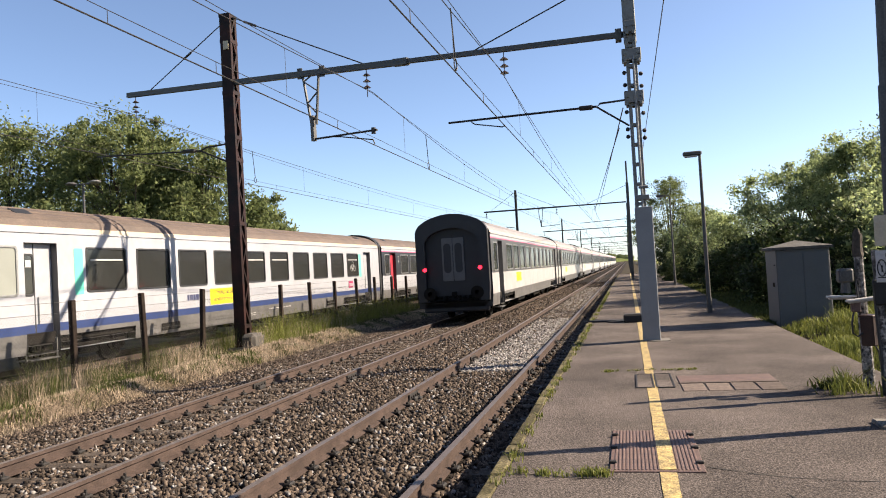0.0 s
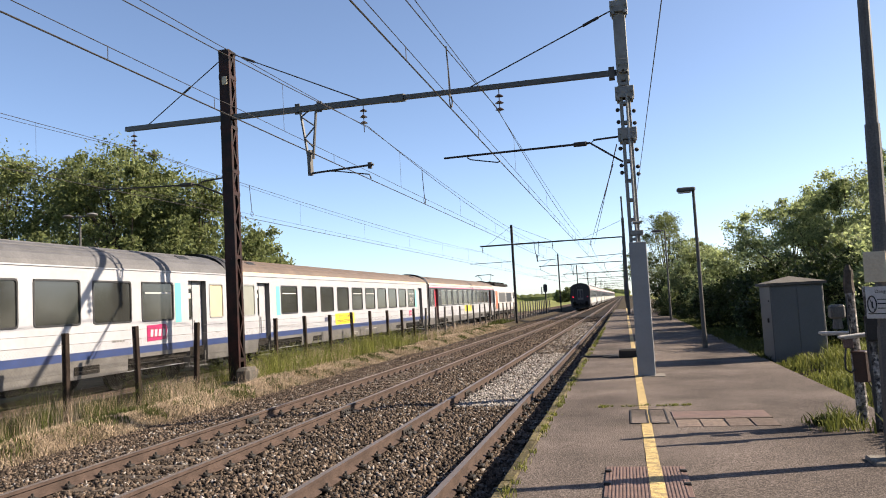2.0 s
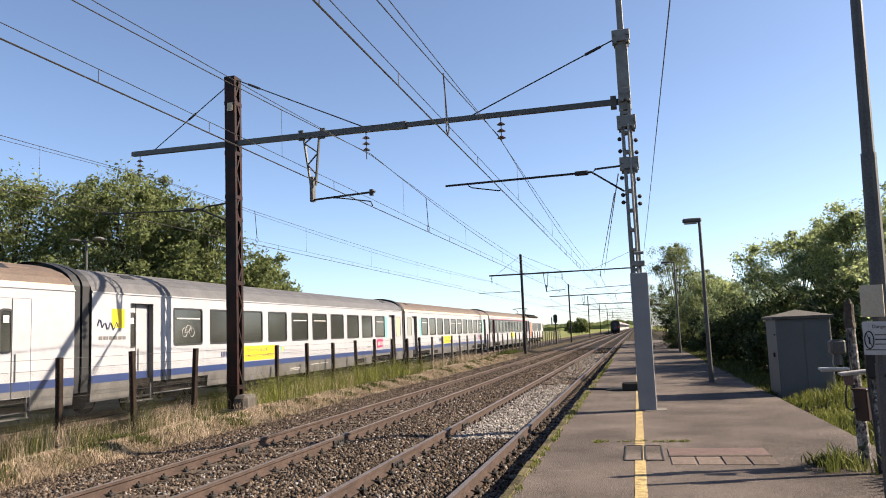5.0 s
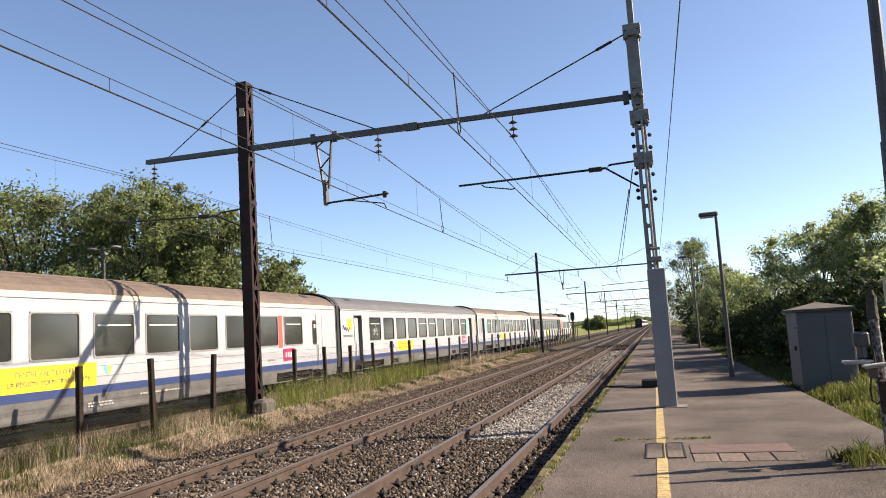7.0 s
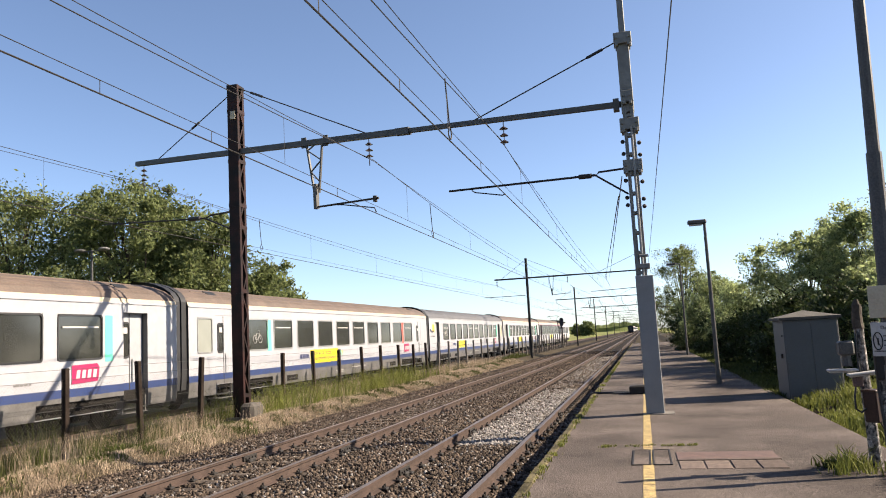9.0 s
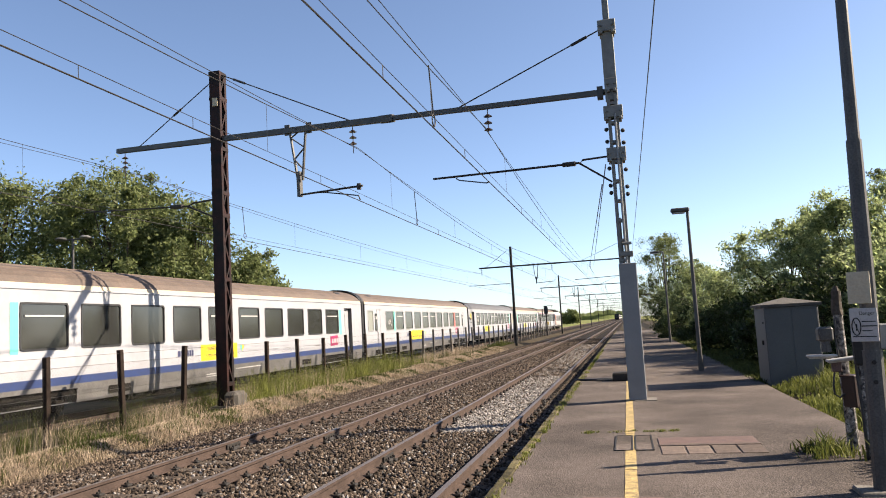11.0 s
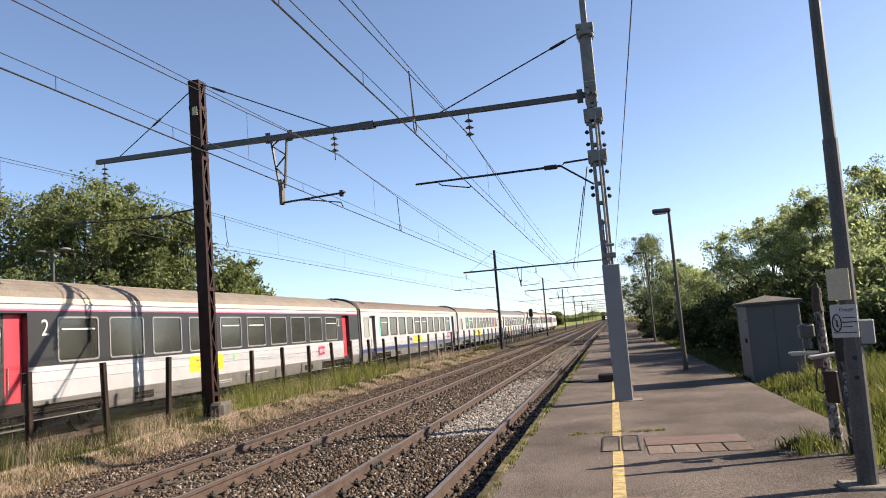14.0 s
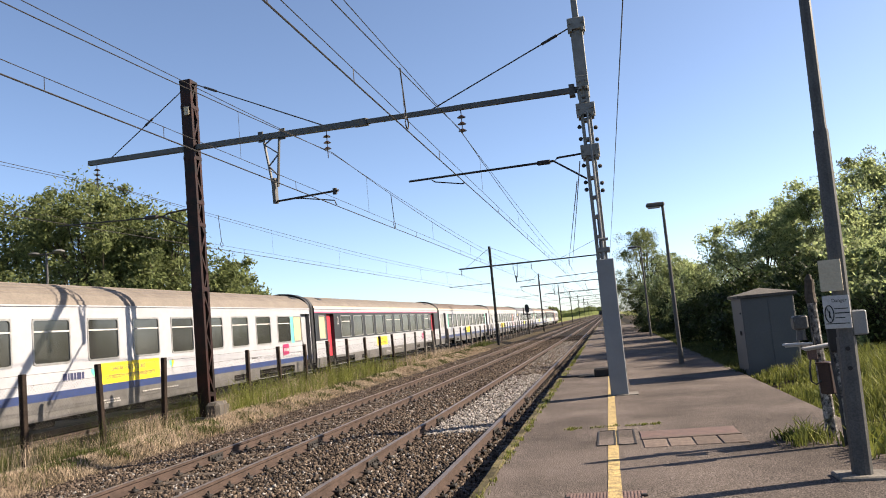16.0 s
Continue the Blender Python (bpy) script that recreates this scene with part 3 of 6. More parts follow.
def near_gantry():
    g = thing("catenary_gantry", pose(0, 16.12, 0), "slanting steel catenary portal with dark red mast and grey beam", "catenary gantry", group="catenary portals along the line")
    # mast of two channels with batten plates and lacing
    mx, my = -10.89, 0.374 * 10.89
    bm = bmesh.new()
    for s in (-1, 1):
        ye = my + s * 0.185
        block(bm, mx - 0.165, mx + 0.165, ye - 0.016, ye + 0.016, -0.4, 9.6, 0.006)
        for sx in (-1, 1):
            block(bm, mx + sx * 0.152 - 0.012, mx + sx * 0.152 + 0.012, min(my + s * 0.09, ye), max(my + s * 0.09, ye), -0.4, 9.6)
    for z in (0.5, 3.45, 5.3, 5.95, 7.25, 8.75, 9.5):
        block(bm, mx - 0.171, mx + 0.171, my - 0.21, my + 0.21, z, z + 0.11)
    part("mast", bm, MAST_RED, g, "dark red-oxide riveted steel mast")
    for k in range(16):
        z = 0.6 + 0.56 * k
        for sx in (-0.159, 0.159):
            bm = bmesh.new()
            e = 0.13 if k % 2 else -0.13
            bar(bm, (mx + sx, my - e, z), (mx + sx, my + e, z + 0.56), 0.015, 0.055)
            part("lacing_bar", bm, MAST_RED, g)
    bm = bmesh.new()
    block(bm, mx - 0.06, mx + 0.1, my - 0.235, my - 0.212, 8.55, 8.8, 0.003)
    part("number_plate", bm, SIGN_CREAM, g, "small pale enamel plate")
    bm = bmesh.new()
    block(bm, mx + 0.1, mx + 0.52, my - 0.36, my + 0.33, -0.45, 0.34, 0.09)
    block(bm, mx - 0.35, mx + 0.38, my - 0.43, my + 0.43, -0.45, -0.04, 0.05)
    part("concrete_foot", bm, DARK_CONCRETE, g, "weathered concrete mast footing")
    # beam in two lengths, climbing towards the mast
    bm = bmesh.new()
    bar(bm, skew(-15.53, 8.13), skew(-5.09, 6.99), 0.13, 0.15)
    bar(bm, skew(-5.12, 6.995), skew(0.2, 6.42), 0.1, 0.11)
    bar(bm, skew(-5.3, 7.01), skew(-4.9, 6.97), 0.15, 0.17)
    bar(bm, skew(0.1, 6.3), skew(0.1, 6.54), 0.12, 0.2)
    part("beam", bm, GREY_STEEL, g)
    for a, b, near in (((-11.05, 9.45), (-14.43, 8.09), 0.42), ((-10.7, 9.5), (-6.24, 7.2), 0.1), ((0.25, 7.77), (-3.12, 6.84), 0.1)):
        bm = bmesh.new()
        p, q = skew(*a), skew(*b)
        rod(bm, p, q, 0.016, 6)
        rod(bm, p.lerp(q, near), p.lerp(q, near + 0.1), 0.034, 6)
        part("stay", bm, WIRE, g)
    for ix, iz, drop in ((-15.17, 8.0, 0.85), (-6.14, 7.04, 0.72), (-2.42, 6.64, 0.53)):
        part("insulator", insulator(skew(ix, iz), drop, 1.2), GLASS_CHINA, g)
    # lattice drop bracket and registration arm over the middle track
    bm = bmesh.new()
    left, right = (skew(-8.23, 7.42), skew(-7.98, 5.9)), (skew(-7.65, 7.36), skew(-7.82, 5.9))
    for a, b in (left, right):
        bar(bm, a, b, 0.05, 0.05)
    for k in range(5):
        a, b = (left, right) if k % 2 else (right, left)
        bar(bm, a[0].lerp(a[1], k / 5), b[0].lerp(b[1], (k + 1) / 5), 0.03, 0.03)
    bar(bm, skew(-7.94, 6.15), skew(-7.93, 5.47), 0.11, 0.11)
    for px in (-8.3, -7.55):
        bar(bm, skew(px, 7.18 - 0.11 * (px + 8)), skew(px, 7.47 - 0.11 * (px + 8)), 0.14, 0.04)
    part("lattice_bracket", bm, GREY_STEEL, g)
    bm = bmesh.new()
    path_rod(bm, [skew(-7.9, 5.52), skew(-5.91, 5.45)], 0.028)
    path_rod(bm, [skew(-7.25, 5.48), skew(-7.05, 5.45), skew(-6.05, 5.22), skew(-6.0, 5.1)], 0.017)
    rod(bm, skew(-6.02, 5.37), skew(-6.02, 5.52), 0.06, 8)
    part("steady_arm", bm, WIRE, g)
    # arm over the siding, on the mast
    bm = bmesh.new()
    path_rod(bm, [skew(-11.05, 5.88), skew(-12.05, 5.9), skew(-12.27, 5.83), skew(-11.05, 5.31)], 0.028)
    path_rod(bm, [skew(-12.27, 5.84), skew(-17.3, 6.35)], 0.026)
    rod(bm, skew(-12.5, 5.87), skew(-13.0, 5.92), 0.065, 8)
    part("siding_arm", bm, WIRE, g)
    # arm of the pole over the platform track
    bm = bmesh.new()
    path_rod(bm, [skew(0.2, 5.08), skew(-0.36, 5.1), skew(-0.43, 5.04), skew(0.2, 4.55)], 0.022)
    path_rod(bm, [skew(-0.43, 5.05), skew(-3.89, 5.28)], 0.026)
    rod(bm, skew(-0.52, 5.05), skew(-0.78, 5.07), 0.052, 8)
    path_rod(bm, [skew(-3.3, 5.2), skew(-3.22, 5.14), skew(-2.55, 4.97), skew(-2.48, 4.99)], 0.015)
    part("platform_arm", bm, WIRE, g)
    # grey double-channel pole on the platform
    bm = bmesh.new()
    y0 = -0.16
    for sx in (0.25, 0.4):
        block(bm, sx - 0.035, sx + 0.035, y0 - 0.09, y0 + 0.09, PLAT, 6.3, 0.006)
    block(bm, 0.2, 0.45, y0 - 0.07, y0 + 0.07, 6.2, 7.9, 0.01)
    block(bm, 0.27, 0.4, y0 - 0.05, y0 + 0.05, 7.85, 9.6, 0.01)
    for k in range(9):
        z = 2.9 + 0.4 * k
        block(bm, 0.22, 0.43, y0 - 0.095, y0 + 0.095, z, z + 0.06)
    part("platform_pole", bm, GALV, g, "grey galvanised double-channel pole")
    bm = bmesh.new()
    block(bm, 0.2, 1.62, y0 - 0.04, y0 + 0.04, 9.42, 9.52, 0.006)
    for k in range(3):
        rod(bm, (1.58, y0, 9.5 + 0.09 * k), (1.58, y0, 9.55 + 0.09 * k), 0.07, 8, 0.04)
    rod(bm, (1.58, y0, 9.4), (1.58, y0, 9.8), 0.03, 8)
    part("top_arm", bm, GALV, g)
    for z, wdt in ((5.95, 0.19), (5.09, 0.19), (7.75, 0.18), (6.52, 0.12)):
        bm = bmesh.new()
        block(bm, 0.33 - wdt, 0.33 + wdt, y0 - 0.14, y0 - 0.1, z - 0.12, z + 0.12, 0.01)
        block(bm, 0.33 - wdt, 0.33 + wdt, y0 + 0.1, y0 + 0.14, z - 0.12, z + 0.12, 0.01)
        for sx in (-1, 1):
            rod(bm, (0.33 + sx * (wdt - 0.05), y0 - 0.19, z), (0.33 + sx * (wdt - 0.05), y0 + 0.19, z), 0.02, 6)
            block(bm, 0.33 + sx * (wdt - 0.06) - 0.03, 0.33 + sx * (wdt - 0.06) + 0.03, y0 - 0.17, y0 + 0.17, z - 0.17, z - 0.11, 0.006)
        part("clamp", bm, GALV, g)
    for z in (5.6, 5.35, 4.8, 4.45, 4.3):
        for sx, dz in ((0.17, 0.0), (0.49, -0.05)):
            part("cable_clip", ball(bmesh.new(), (sx, y0 - 0.05, z + dz), 0.045, 8), IRON, g)
    part("conduit", rod(bmesh.new(), (0.36, y0 - 0.13, 2.8), (0.36, y0 - 0.13, 5.9), 0.025, 8), GREY_BOX, g)
    part("cable_guard", block(bmesh.new(), 0.2, 0.54, y0 - 0.2, y0 + 0.12, PLAT + 0.01, 2.86, 0.012), GREY_BOX, g, "tall pale grey sheet-metal cable guard")
    part("base_plate", block(bmesh.new(), 0.3, 0.72, y0 - 0.3, y0 + 0.2, PLAT, PLAT + 0.02, 0.004), CONCRETE, g)
    bm = bmesh.new()
    rod(bm, (0.3, y0 - 0.2, 3.25), (0.48, y0 - 0.2, 3.25), 0.03, 6)
    block(bm, 0.24, 0.5, y0 - 0.16, y0 + 0.14, 3.0, 3.1, 0.01)
    part("bracket", bm, GALV, g)


def sag_line(a, b, sag, n=10):
    pts = []
    for k in range(n + 1):
        f = k / n
        p = Vector(a).lerp(Vector(b), f)
        p.z -= 4 * sag * f * (1 - f)
        pts.append(p)
    return pts


def catenary(name, near, far, sags, label):
    """Two carrier wires, an auxiliary and a contact wire from portal to portal, with droppers.
    near and far: x, y of the support and the heights of contact, auxiliary and carrier wires."""
    c = thing(name, pose(0, 0, 0), label, "overhead wire")
    x, y, *heights = near
    stops = [(x, y - 46.0, *heights), near] + [(far[0], gy, *far[1:]) for gy in FAR_GANTRIES]
    for p, q in zip(stops, stops[1:]):
        r = 0.0085 if p[1] < 100 else 0.016
        n = 18
        lines = {}
        for key, i, drop, sag, rr in (("carrier_wire", 4, 0.0, sags[0], r), ("second_carrier_wire", 4, 0.03, sags[1], r * 0.8), ("auxiliary_wire", 3, 0.0, 0.02, r * 0.7), ("contact_wire", 2, 0.0, 0.0, r * 1.35)):
            lines[key] = sag_line((p[0], p[1], p[i] - drop), (q[0], q[1], q[i] - drop), sag, n)
            bm = bmesh.new()
            path_rod(bm, lines[key], rr, 5)
            part(key, bm, WIRE, c)
        if q[1] > 180:
            continue
        for k in range(1, n):
            bm = bmesh.new()
            if k % 3 == 1:
                rod(bm, lines["carrier_wire"][k], lines["auxiliary_wire"][k], 0.004, 4)
            else:
                rod(bm, lines["auxiliary_wire"][k], lines["contact_wire"][k], 0.006, 4)
            part("dropper", bm, WIRE, c)
    return c


def feeder(name, pts, r, label):
    bm = bmesh.new()
    path_rod(bm, pts, r, 5)
    ob = part(name, bm, WIRE)
    tagged(ob, label, "overhead wire")


ground_sheet()
ballast_bed()
ballast_stones("ballast_stones", "loose angular brown and grey ballast stones", 110000, (-8.95, -1.25, 3.5, 32), (0.019, 0.024), STONE, 4)
ballast_stones("pale_ballast_stones", "fresh pale ballast stones between the rails", 17000, (-3.32, -1.95, 14.5, 60), (0.026, 0.028), PALE_STONE, 5)
ballast_stones("scattered_pale_stones", "pale stones scattered through the brown ballast", 12000, (-8.4, -1.3, 3.5, 45), (0.019, 0.024), PALE_STONE, 15)
ballast_stones("far_ballast_stones", "brown ballast stones further along the tracks", 26000, (-8.4, -1.3, 28, 75), (0.034, 0.04), STONE, 6)
track("track_1", T1, -5.0, [(-1, 11.5), (-1, 16.2), (1, 14.0), (1, 19.2)])
track("track_2", T2, -4.9, [(1, 13.8), (-1, 13.0)])
far_track()
platform()
cover_plate()
patch()
near_gantry()
for gy in FAR_GANTRIES:
    far_gantry(gy)
over_platform = catenary("catenary_platform_track", (-2.5, 17.05, 5.0, 5.19, 6.24), (-2.43, 4.98, 5.2, 6.2), (0.7, 0.32), "bronze contact and carrier wires over the platform track")
over_middle = catenary("catenary_middle_track", (-6.0, 18.36, 5.07, 5.26, 6.43), (-5.7, 4.95, 5.13, 6.17), (0.69, 0.45), "bronze contact and carrier wires over the middle track")
over_siding = catenary("catenary_siding", (-14.15, 21.4, 5.63, 5.8, 7.06), (-11.9, 5.02, 5.22, 6.26), (0.25, 0.4), "bronze contact and carrier wires over the siding")
feeder("feeder_wire", [(1.6, -20, 9.9), (1.58, 20, 9.76), (1.49, 60, 9.42), (1.4, 110, 9.4)], 0.018, "single feeder wire high over the platform")
feeder("jumper_wire", [(0.1, 15.96, 4.9), (-1.98, 62, 6.0)], 0.012, "slack wire slung from pole to portal")
feeder("jumper_wire", [(0.0, 15.96, 4.5), (-2.3, 62, 5.9)], 0.012, "slack wire slung from pole to portal")
for wx, z0, z1, y, held in ((-2.5, 5.0, 6.0, 11.9, over_platform), (-6.0, 5.07, 6.15, 23.6, over_middle), (-13.8, 5.6, 6.85, 27.0, over_siding)):
    bm = bmesh.new()
    pts = [(wx, y, z1), (wx, y + 0.15, z0 + 0.23)] + [(wx, y + 0.15 + 0.1 * math.sin(radians(30 * k)), z0 + 0.13 + 0.1 * math.cos(radians(30 * k))) for k in range(1, 13)]
    path_rod(bm, pts, 0.012)
    part("jumper_loop", bm, WIRE, held)


def cracks():
    c = thing("platform_cracks", pose(0, 0, PLAT), "thin dark cracks and tar seams in the asphalt", "crack", kind="structure")
    for k, (x, y, a, n) in enumerate(((0.5, 6.3, -40, 9), (0.95, 5.6, -60, 8), (1.9, 10.9, 5, 10), (-1.0, 11.75, 0, 16), (-0.9, 6.05, 2, 7), (0.0, 9.98, 3, 6), (1.2, 13.5, 20, 9), (2.2, 12.0, 80, 8), (-0.8, 14.5, 70, 7))):
        rng = random.Random(k)
        pts, ang = [Vector((x, y, 0))], radians(a)
        for j in range(n):
            ang += rng.uniform(-0.45, 0.45) * 0.6
            pts.append(pts[-1] + Vector((math.cos(ang), math.sin(ang), 0)) * rng.uniform(0.09, 0.17))
        bm = bmesh.new()
        rows = []
        for j, p in enumerate(pts):
            w = 0.007 * rng.uniform(0.5, 1.4)
            z = 0.012 * noise.noise((p.x * 0.7, p.y * 0.5, 3)) + 0.004
            rows.append((bm.verts.new((p.x - w * math.sin(ang), p.y + w * math.cos(ang), z)), bm.verts.new((p.x + w * math.sin(ang), p.y - w * math.cos(ang), z))))
        for p, q in zip(rows, rows[1:]):
            bm.faces.new((p[0], p[1], q[1], q[0]))
        part("crack", bm, UNDER_TAR, c)


UNDER_TAR = material("tar", (0.03, 0.025, 0.02), 0.9, bump=0.0)
cracks()

# ---- trains ----
L = 26.5
MAGENTA_LINE = material("crimson_line_paint", (0.5, 0.1, 0.2), 0.45, bump=0.0)


ROOF_CURVE = [(1.4, 3.2), (1.36, 3.33), (1.24, 3.49), (1.03, 3.64), (0.72, 3.77), (0.36, 3.86), (0.0, 3.89)]


def frame_and_pane():
    """Shared window pieces, centred on the opening, facing +x."""
    made = {}
    for key, w, h in (("wide", 1.54, 1.1), ("wide_rubber", 1.54, 1.1), ("medium", 1.3, 1.1), ("narrow", 0.86, 1.1), ("door", 0.36, 0.95)):
        bm = bmesh.new()
        outer, inner = rounded_rect(w, h, 0.1), rounded_rect(w - 0.09, h - 0.09, 0.07)
        ring_yz(bm, outer, inner, -0.02, 0.014)
        f = bpy.data.meshes.new("window_frame")
        bm.to_mesh(f)
        bm.free()
        f.materials.append(FRAME_ALU if key in ("wide", "medium", "narrow") else RUBBER)
        bm = bmesh.new()
        plate_yz(bm, rounded_rect(w - 0.05, h - 0.05, 0.08), -0.02, 0.0)
        p = bpy.data.meshes.new("pane")
        bm.to_mesh(p)
        bm.free()
        p.materials.append(TINT)
        made[key] = (f, p)
    bm = bmesh.new()
    block(bm, -0.005, 0.012, -0.61, 0.61, -0.02, 0.02)
    h = bpy.data.meshes.new("hopper_bar")
    bm.to_mesh(h)
    bm.free()
    h.materials.append(SIGN_WHITE)
    made["hopper"] = h
    bm = bmesh.new()
    plate_yz(bm, rounded_rect(0.8, 1.05, 0.08), -0.02, 0.002)
    b = bpy.data.meshes.new("blind_pane")
    bm.to_mesh(b)
    bm.free()
    b.materials.append(BLIND)
    made["blind"] = b
    grey = b.copy()
    grey.materials[0] = BLIND_GREY
    made["grey_blind"] = grey
    return made


WINDOWS = frame_and_pane()


def wheel_mesh():
    bm = bmesh.new()
    rod(bm, (-0.07, 0, 0), (0.07, 0, 0), 0.44, 18)
    rod(bm, (0.07, 0, 0), (0.13, 0, 0), 0.16, 10)
    me = bpy.data.meshes.new("wheel")
    bm.to_mesh(me)
    bm.free()
    me.materials.append(UNDER)
    return me


WHEEL = wheel_mesh()


def bogie(parent, y):
    bm = bmesh.new()
    for s in (-1, 1):
        block(bm, s * 1.02 - 0.08, s * 1.02 + 0.08, y - 1.7, y + 1.7, 0.48, 0.68, 0.04)
        block(bm, s * 1.05 - 0.1, s * 1.05 + 0.1, y - 0.45, y + 0.45, 0.3, 0.62, 0.05)
        for k in (-1.28, 1.28):
            block(bm, s * 1.06 - 0.1, s * 1.06 + 0.1, y + k - 0.18, y + k + 0.18, 0.3, 0.62, 0.05)
            rod(bm, (s * 1.06, y + k - 0.28, 0.55), (s * 1.06, y + k - 0.28, 0.82), 0.08, 8)
            rod(bm, (s * 1.06, y + k + 0.28, 0.55), (s * 1.06, y + k + 0.28, 0.82), 0.08, 8)
    block(bm, -1.0, 1.0, y - 0.25, y + 0.25, 0.4, 0.75)
    b = part("bogie", bm, UNDER, parent, "grimy bogie")
    for s in (-1, 1):
        for k in (-1.28, 1.28):
            shared("wheel", WHEEL, b, pose(s * 0.76, y + k, 0.44, 0, 0, 0 if s > 0 else 180))


def coach(name, label, group, livery, roof, front="blank", rear="window", marks=(), hoppers=(), blinds=False, lamps=False, cream=False, short=False, rubber=False, flush=False):
    """A coach from y = 0 (its leading end) back to -26.5; doors and windows on both sides."""
    c = thing(name, pose(0, 0, 0), label, "railway coach", group)
    dark = livery in ("band", "grey")
    wall_mat = {"white": WHITE, "band": WHITE, "grey": SILVER}[livery]
    y0, y1 = -L + 0.3, -0.3
    win = [-3.15 - 1.935 * k for k in range(10)] if short else [-4.22 - 1.973 * k for k in range(10)]
    pane_kind, pane_half = ("medium", 0.64) if short else ("wide", 0.76)
    doors = [-2.15, -24.2]
    small = [(-25.32, rear), (-1.04, front)]
    holes = [(w - pane_half, w + pane_half, 1.8, 2.88, "wide") for w in win]
    if front == "door_end":
        doors[0] = -0.85
    holes += [(d - 0.5, d + 0.5, 0.5, 2.96, "door") for d in doors]
    holes += [(s - 0.41, s + 0.41, 1.8, 2.88, "narrow") for s, kind in small if kind == "window"]
    if front == "yellow":
        holes.append((-1.44, -0.64, 1.8, 2.88, "blind"))
    if front == "door_end":
        holes.append((-2.15, -1.37, 1.8, 2.88, "blind"))
    holes.sort()
    # side walls built in strips round the openings
    bm = bmesh.new()

    def quad(s, ya, yb, za, zb, index):
        if za < 0.6:
            marks_y = [m for m in (-24.2, -20.9, -5.6, -2.3) if ya < m < yb]
            edges = [ya, *marks_y, yb]
            for e0, e1 in zip(edges, edges[1:]):
                em = (e0 + e1) / 2
                over = -24.2 < em < -20.9 or -5.6 < em < -2.3
                strip(s, e0, e1, 0.84 if over else za, zb, index)
        else:
            strip(s, ya, yb, za, zb, index)

    def strip(s, ya, yb, za, zb, index):
        zs = [z for z in (0.5, 0.95, 1.14, 1.72, 1.8, 2.87, 3.02, 3.06, 3.2) if za < z < zb]
        cuts = [za, *zs, zb]
        for a, b in zip(cuts, cuts[1:]):
            mid = (a + b) / 2
            k = index
            if index is None:
                if livery == "white":
                    k = 1 if mid < 0.95 else 2 if mid < 1.14 else 0
                else:
                    k = 1 if mid < 0.95 else 0
                    if dark and 1.72 < mid < 3.02:
                        k = 4
                    if dark and mid > 3.02:
                        k = 6 if mid < 3.06 else 5
            xa = 1.36 + 0.04 * min(1, max(0, (a - 0.5) / 0.33))
            xb = 1.36 + 0.04 * min(1, max(0, (b - 0.5) / 0.33))
            vs = [bm.verts.new((s * xa, ya, a)), bm.verts.new((s * xa, yb, a)), bm.verts.new((s * xb, yb, b)), bm.verts.new((s * xb, ya, b))]
            f = bm.faces.new(vs if s > 0 else vs[::-1])
            f.material_index = k

    for s in (1, -1):
        y = y0
        for ya, yb, za, zb, kind in holes:
            quad(s, y, ya, 0.5, 3.2, None)
            if za > 0.7:
                quad(s, ya, yb, 0.5, za, None)
            quad(s, ya, yb, zb, 3.2, None)
            # reveals; recessed door jambs get dark paint that imitates the recess's shade
            d = 0.03 if kind != "door" or flush else 0.22
            for pa, pb in (((ya, za), (ya, zb)), ((yb, zb), (yb, za)), ((ya, zb), (yb, zb)), ((yb, za), (ya, za))):
                vs = [bm.verts.new((s * 1.4, *pa)), bm.verts.new((s * 1.4, *pb)), bm.verts.new((s * (1.4 - d), *pb)), bm.verts.new((s * (1.4 - d), *pa))]
                f = bm.faces.new(vs if s > 0 else vs[::-1])
                f.material_index = 0 if kind != "door" or flush else 4
            y = yb
        quad(s, y, y1, 0.5, 3.2, None)
    bm.faces.new([bm.verts.new(p) for p in ((-1.36, y0, 0.5), (-1.36, y1, 0.5), (1.36, y1, 0.5), (1.36, y0, 0.5))])
    body = part("body", bm, [wall_mat, GREY_LOW, BLUE, CREAM, CHARCOAL if livery == "band" else BAND_JAMB_GREY, WHITE, MAGENTA_LINE], c)
    # roof with ribs
    bm = bmesh.new()
    prof = ROOF_CURVE + [(-x, z) for x, z in ROOF_CURVE[-2::-1]]
    for f in extrude_y(bm, prof, y0, y1, closed=False):
        f.material_index = 1 if (cream or dark) and f.calc_center_median().z < 3.3 else 0
    bmesh.ops.reverse_faces(bm, faces=list(bm.faces))
    part("roof", bm, [roof, CREAM], c)
    bm = bmesh.new()
    for x, z in ((1.305, 3.36), (1.14, 3.545), (0.88, 3.7), (0.55, 3.81), (0.18, 3.872)):
        for s in (-1, 1):
            block(bm, s * x - 0.012, s * x + 0.012, y0 + 0.9, y1 - 0.9, z - 0.01, z + 0.022)
    part("roof_ribs", bm, roof, c)
    bm = bmesh.new()
    for s in (-1, 1):
        block(bm, s * 1.41 - 0.015, s * 1.41 + 0.015, y0, y1, 3.18, 3.215)
    part("gutter", bm, wall_mat, c)
    for s in (-1, 1):
        for d in doors:
            bm = bmesh.new()
            bar(bm, (s * 0.9, d + 0.25, 3.7), (s * 0.9, d - 0.25, 3.7), 0.24, 0.03)
            bmesh.ops.rotate(bm, cent=(s * 0.9, d, 3.7), matrix=Matrix.Rotation(s * radians(30), 3, "Y"), verts=bm.verts)
            part("roof_vent", bm, RUBBER, c, "dark roof hatch")
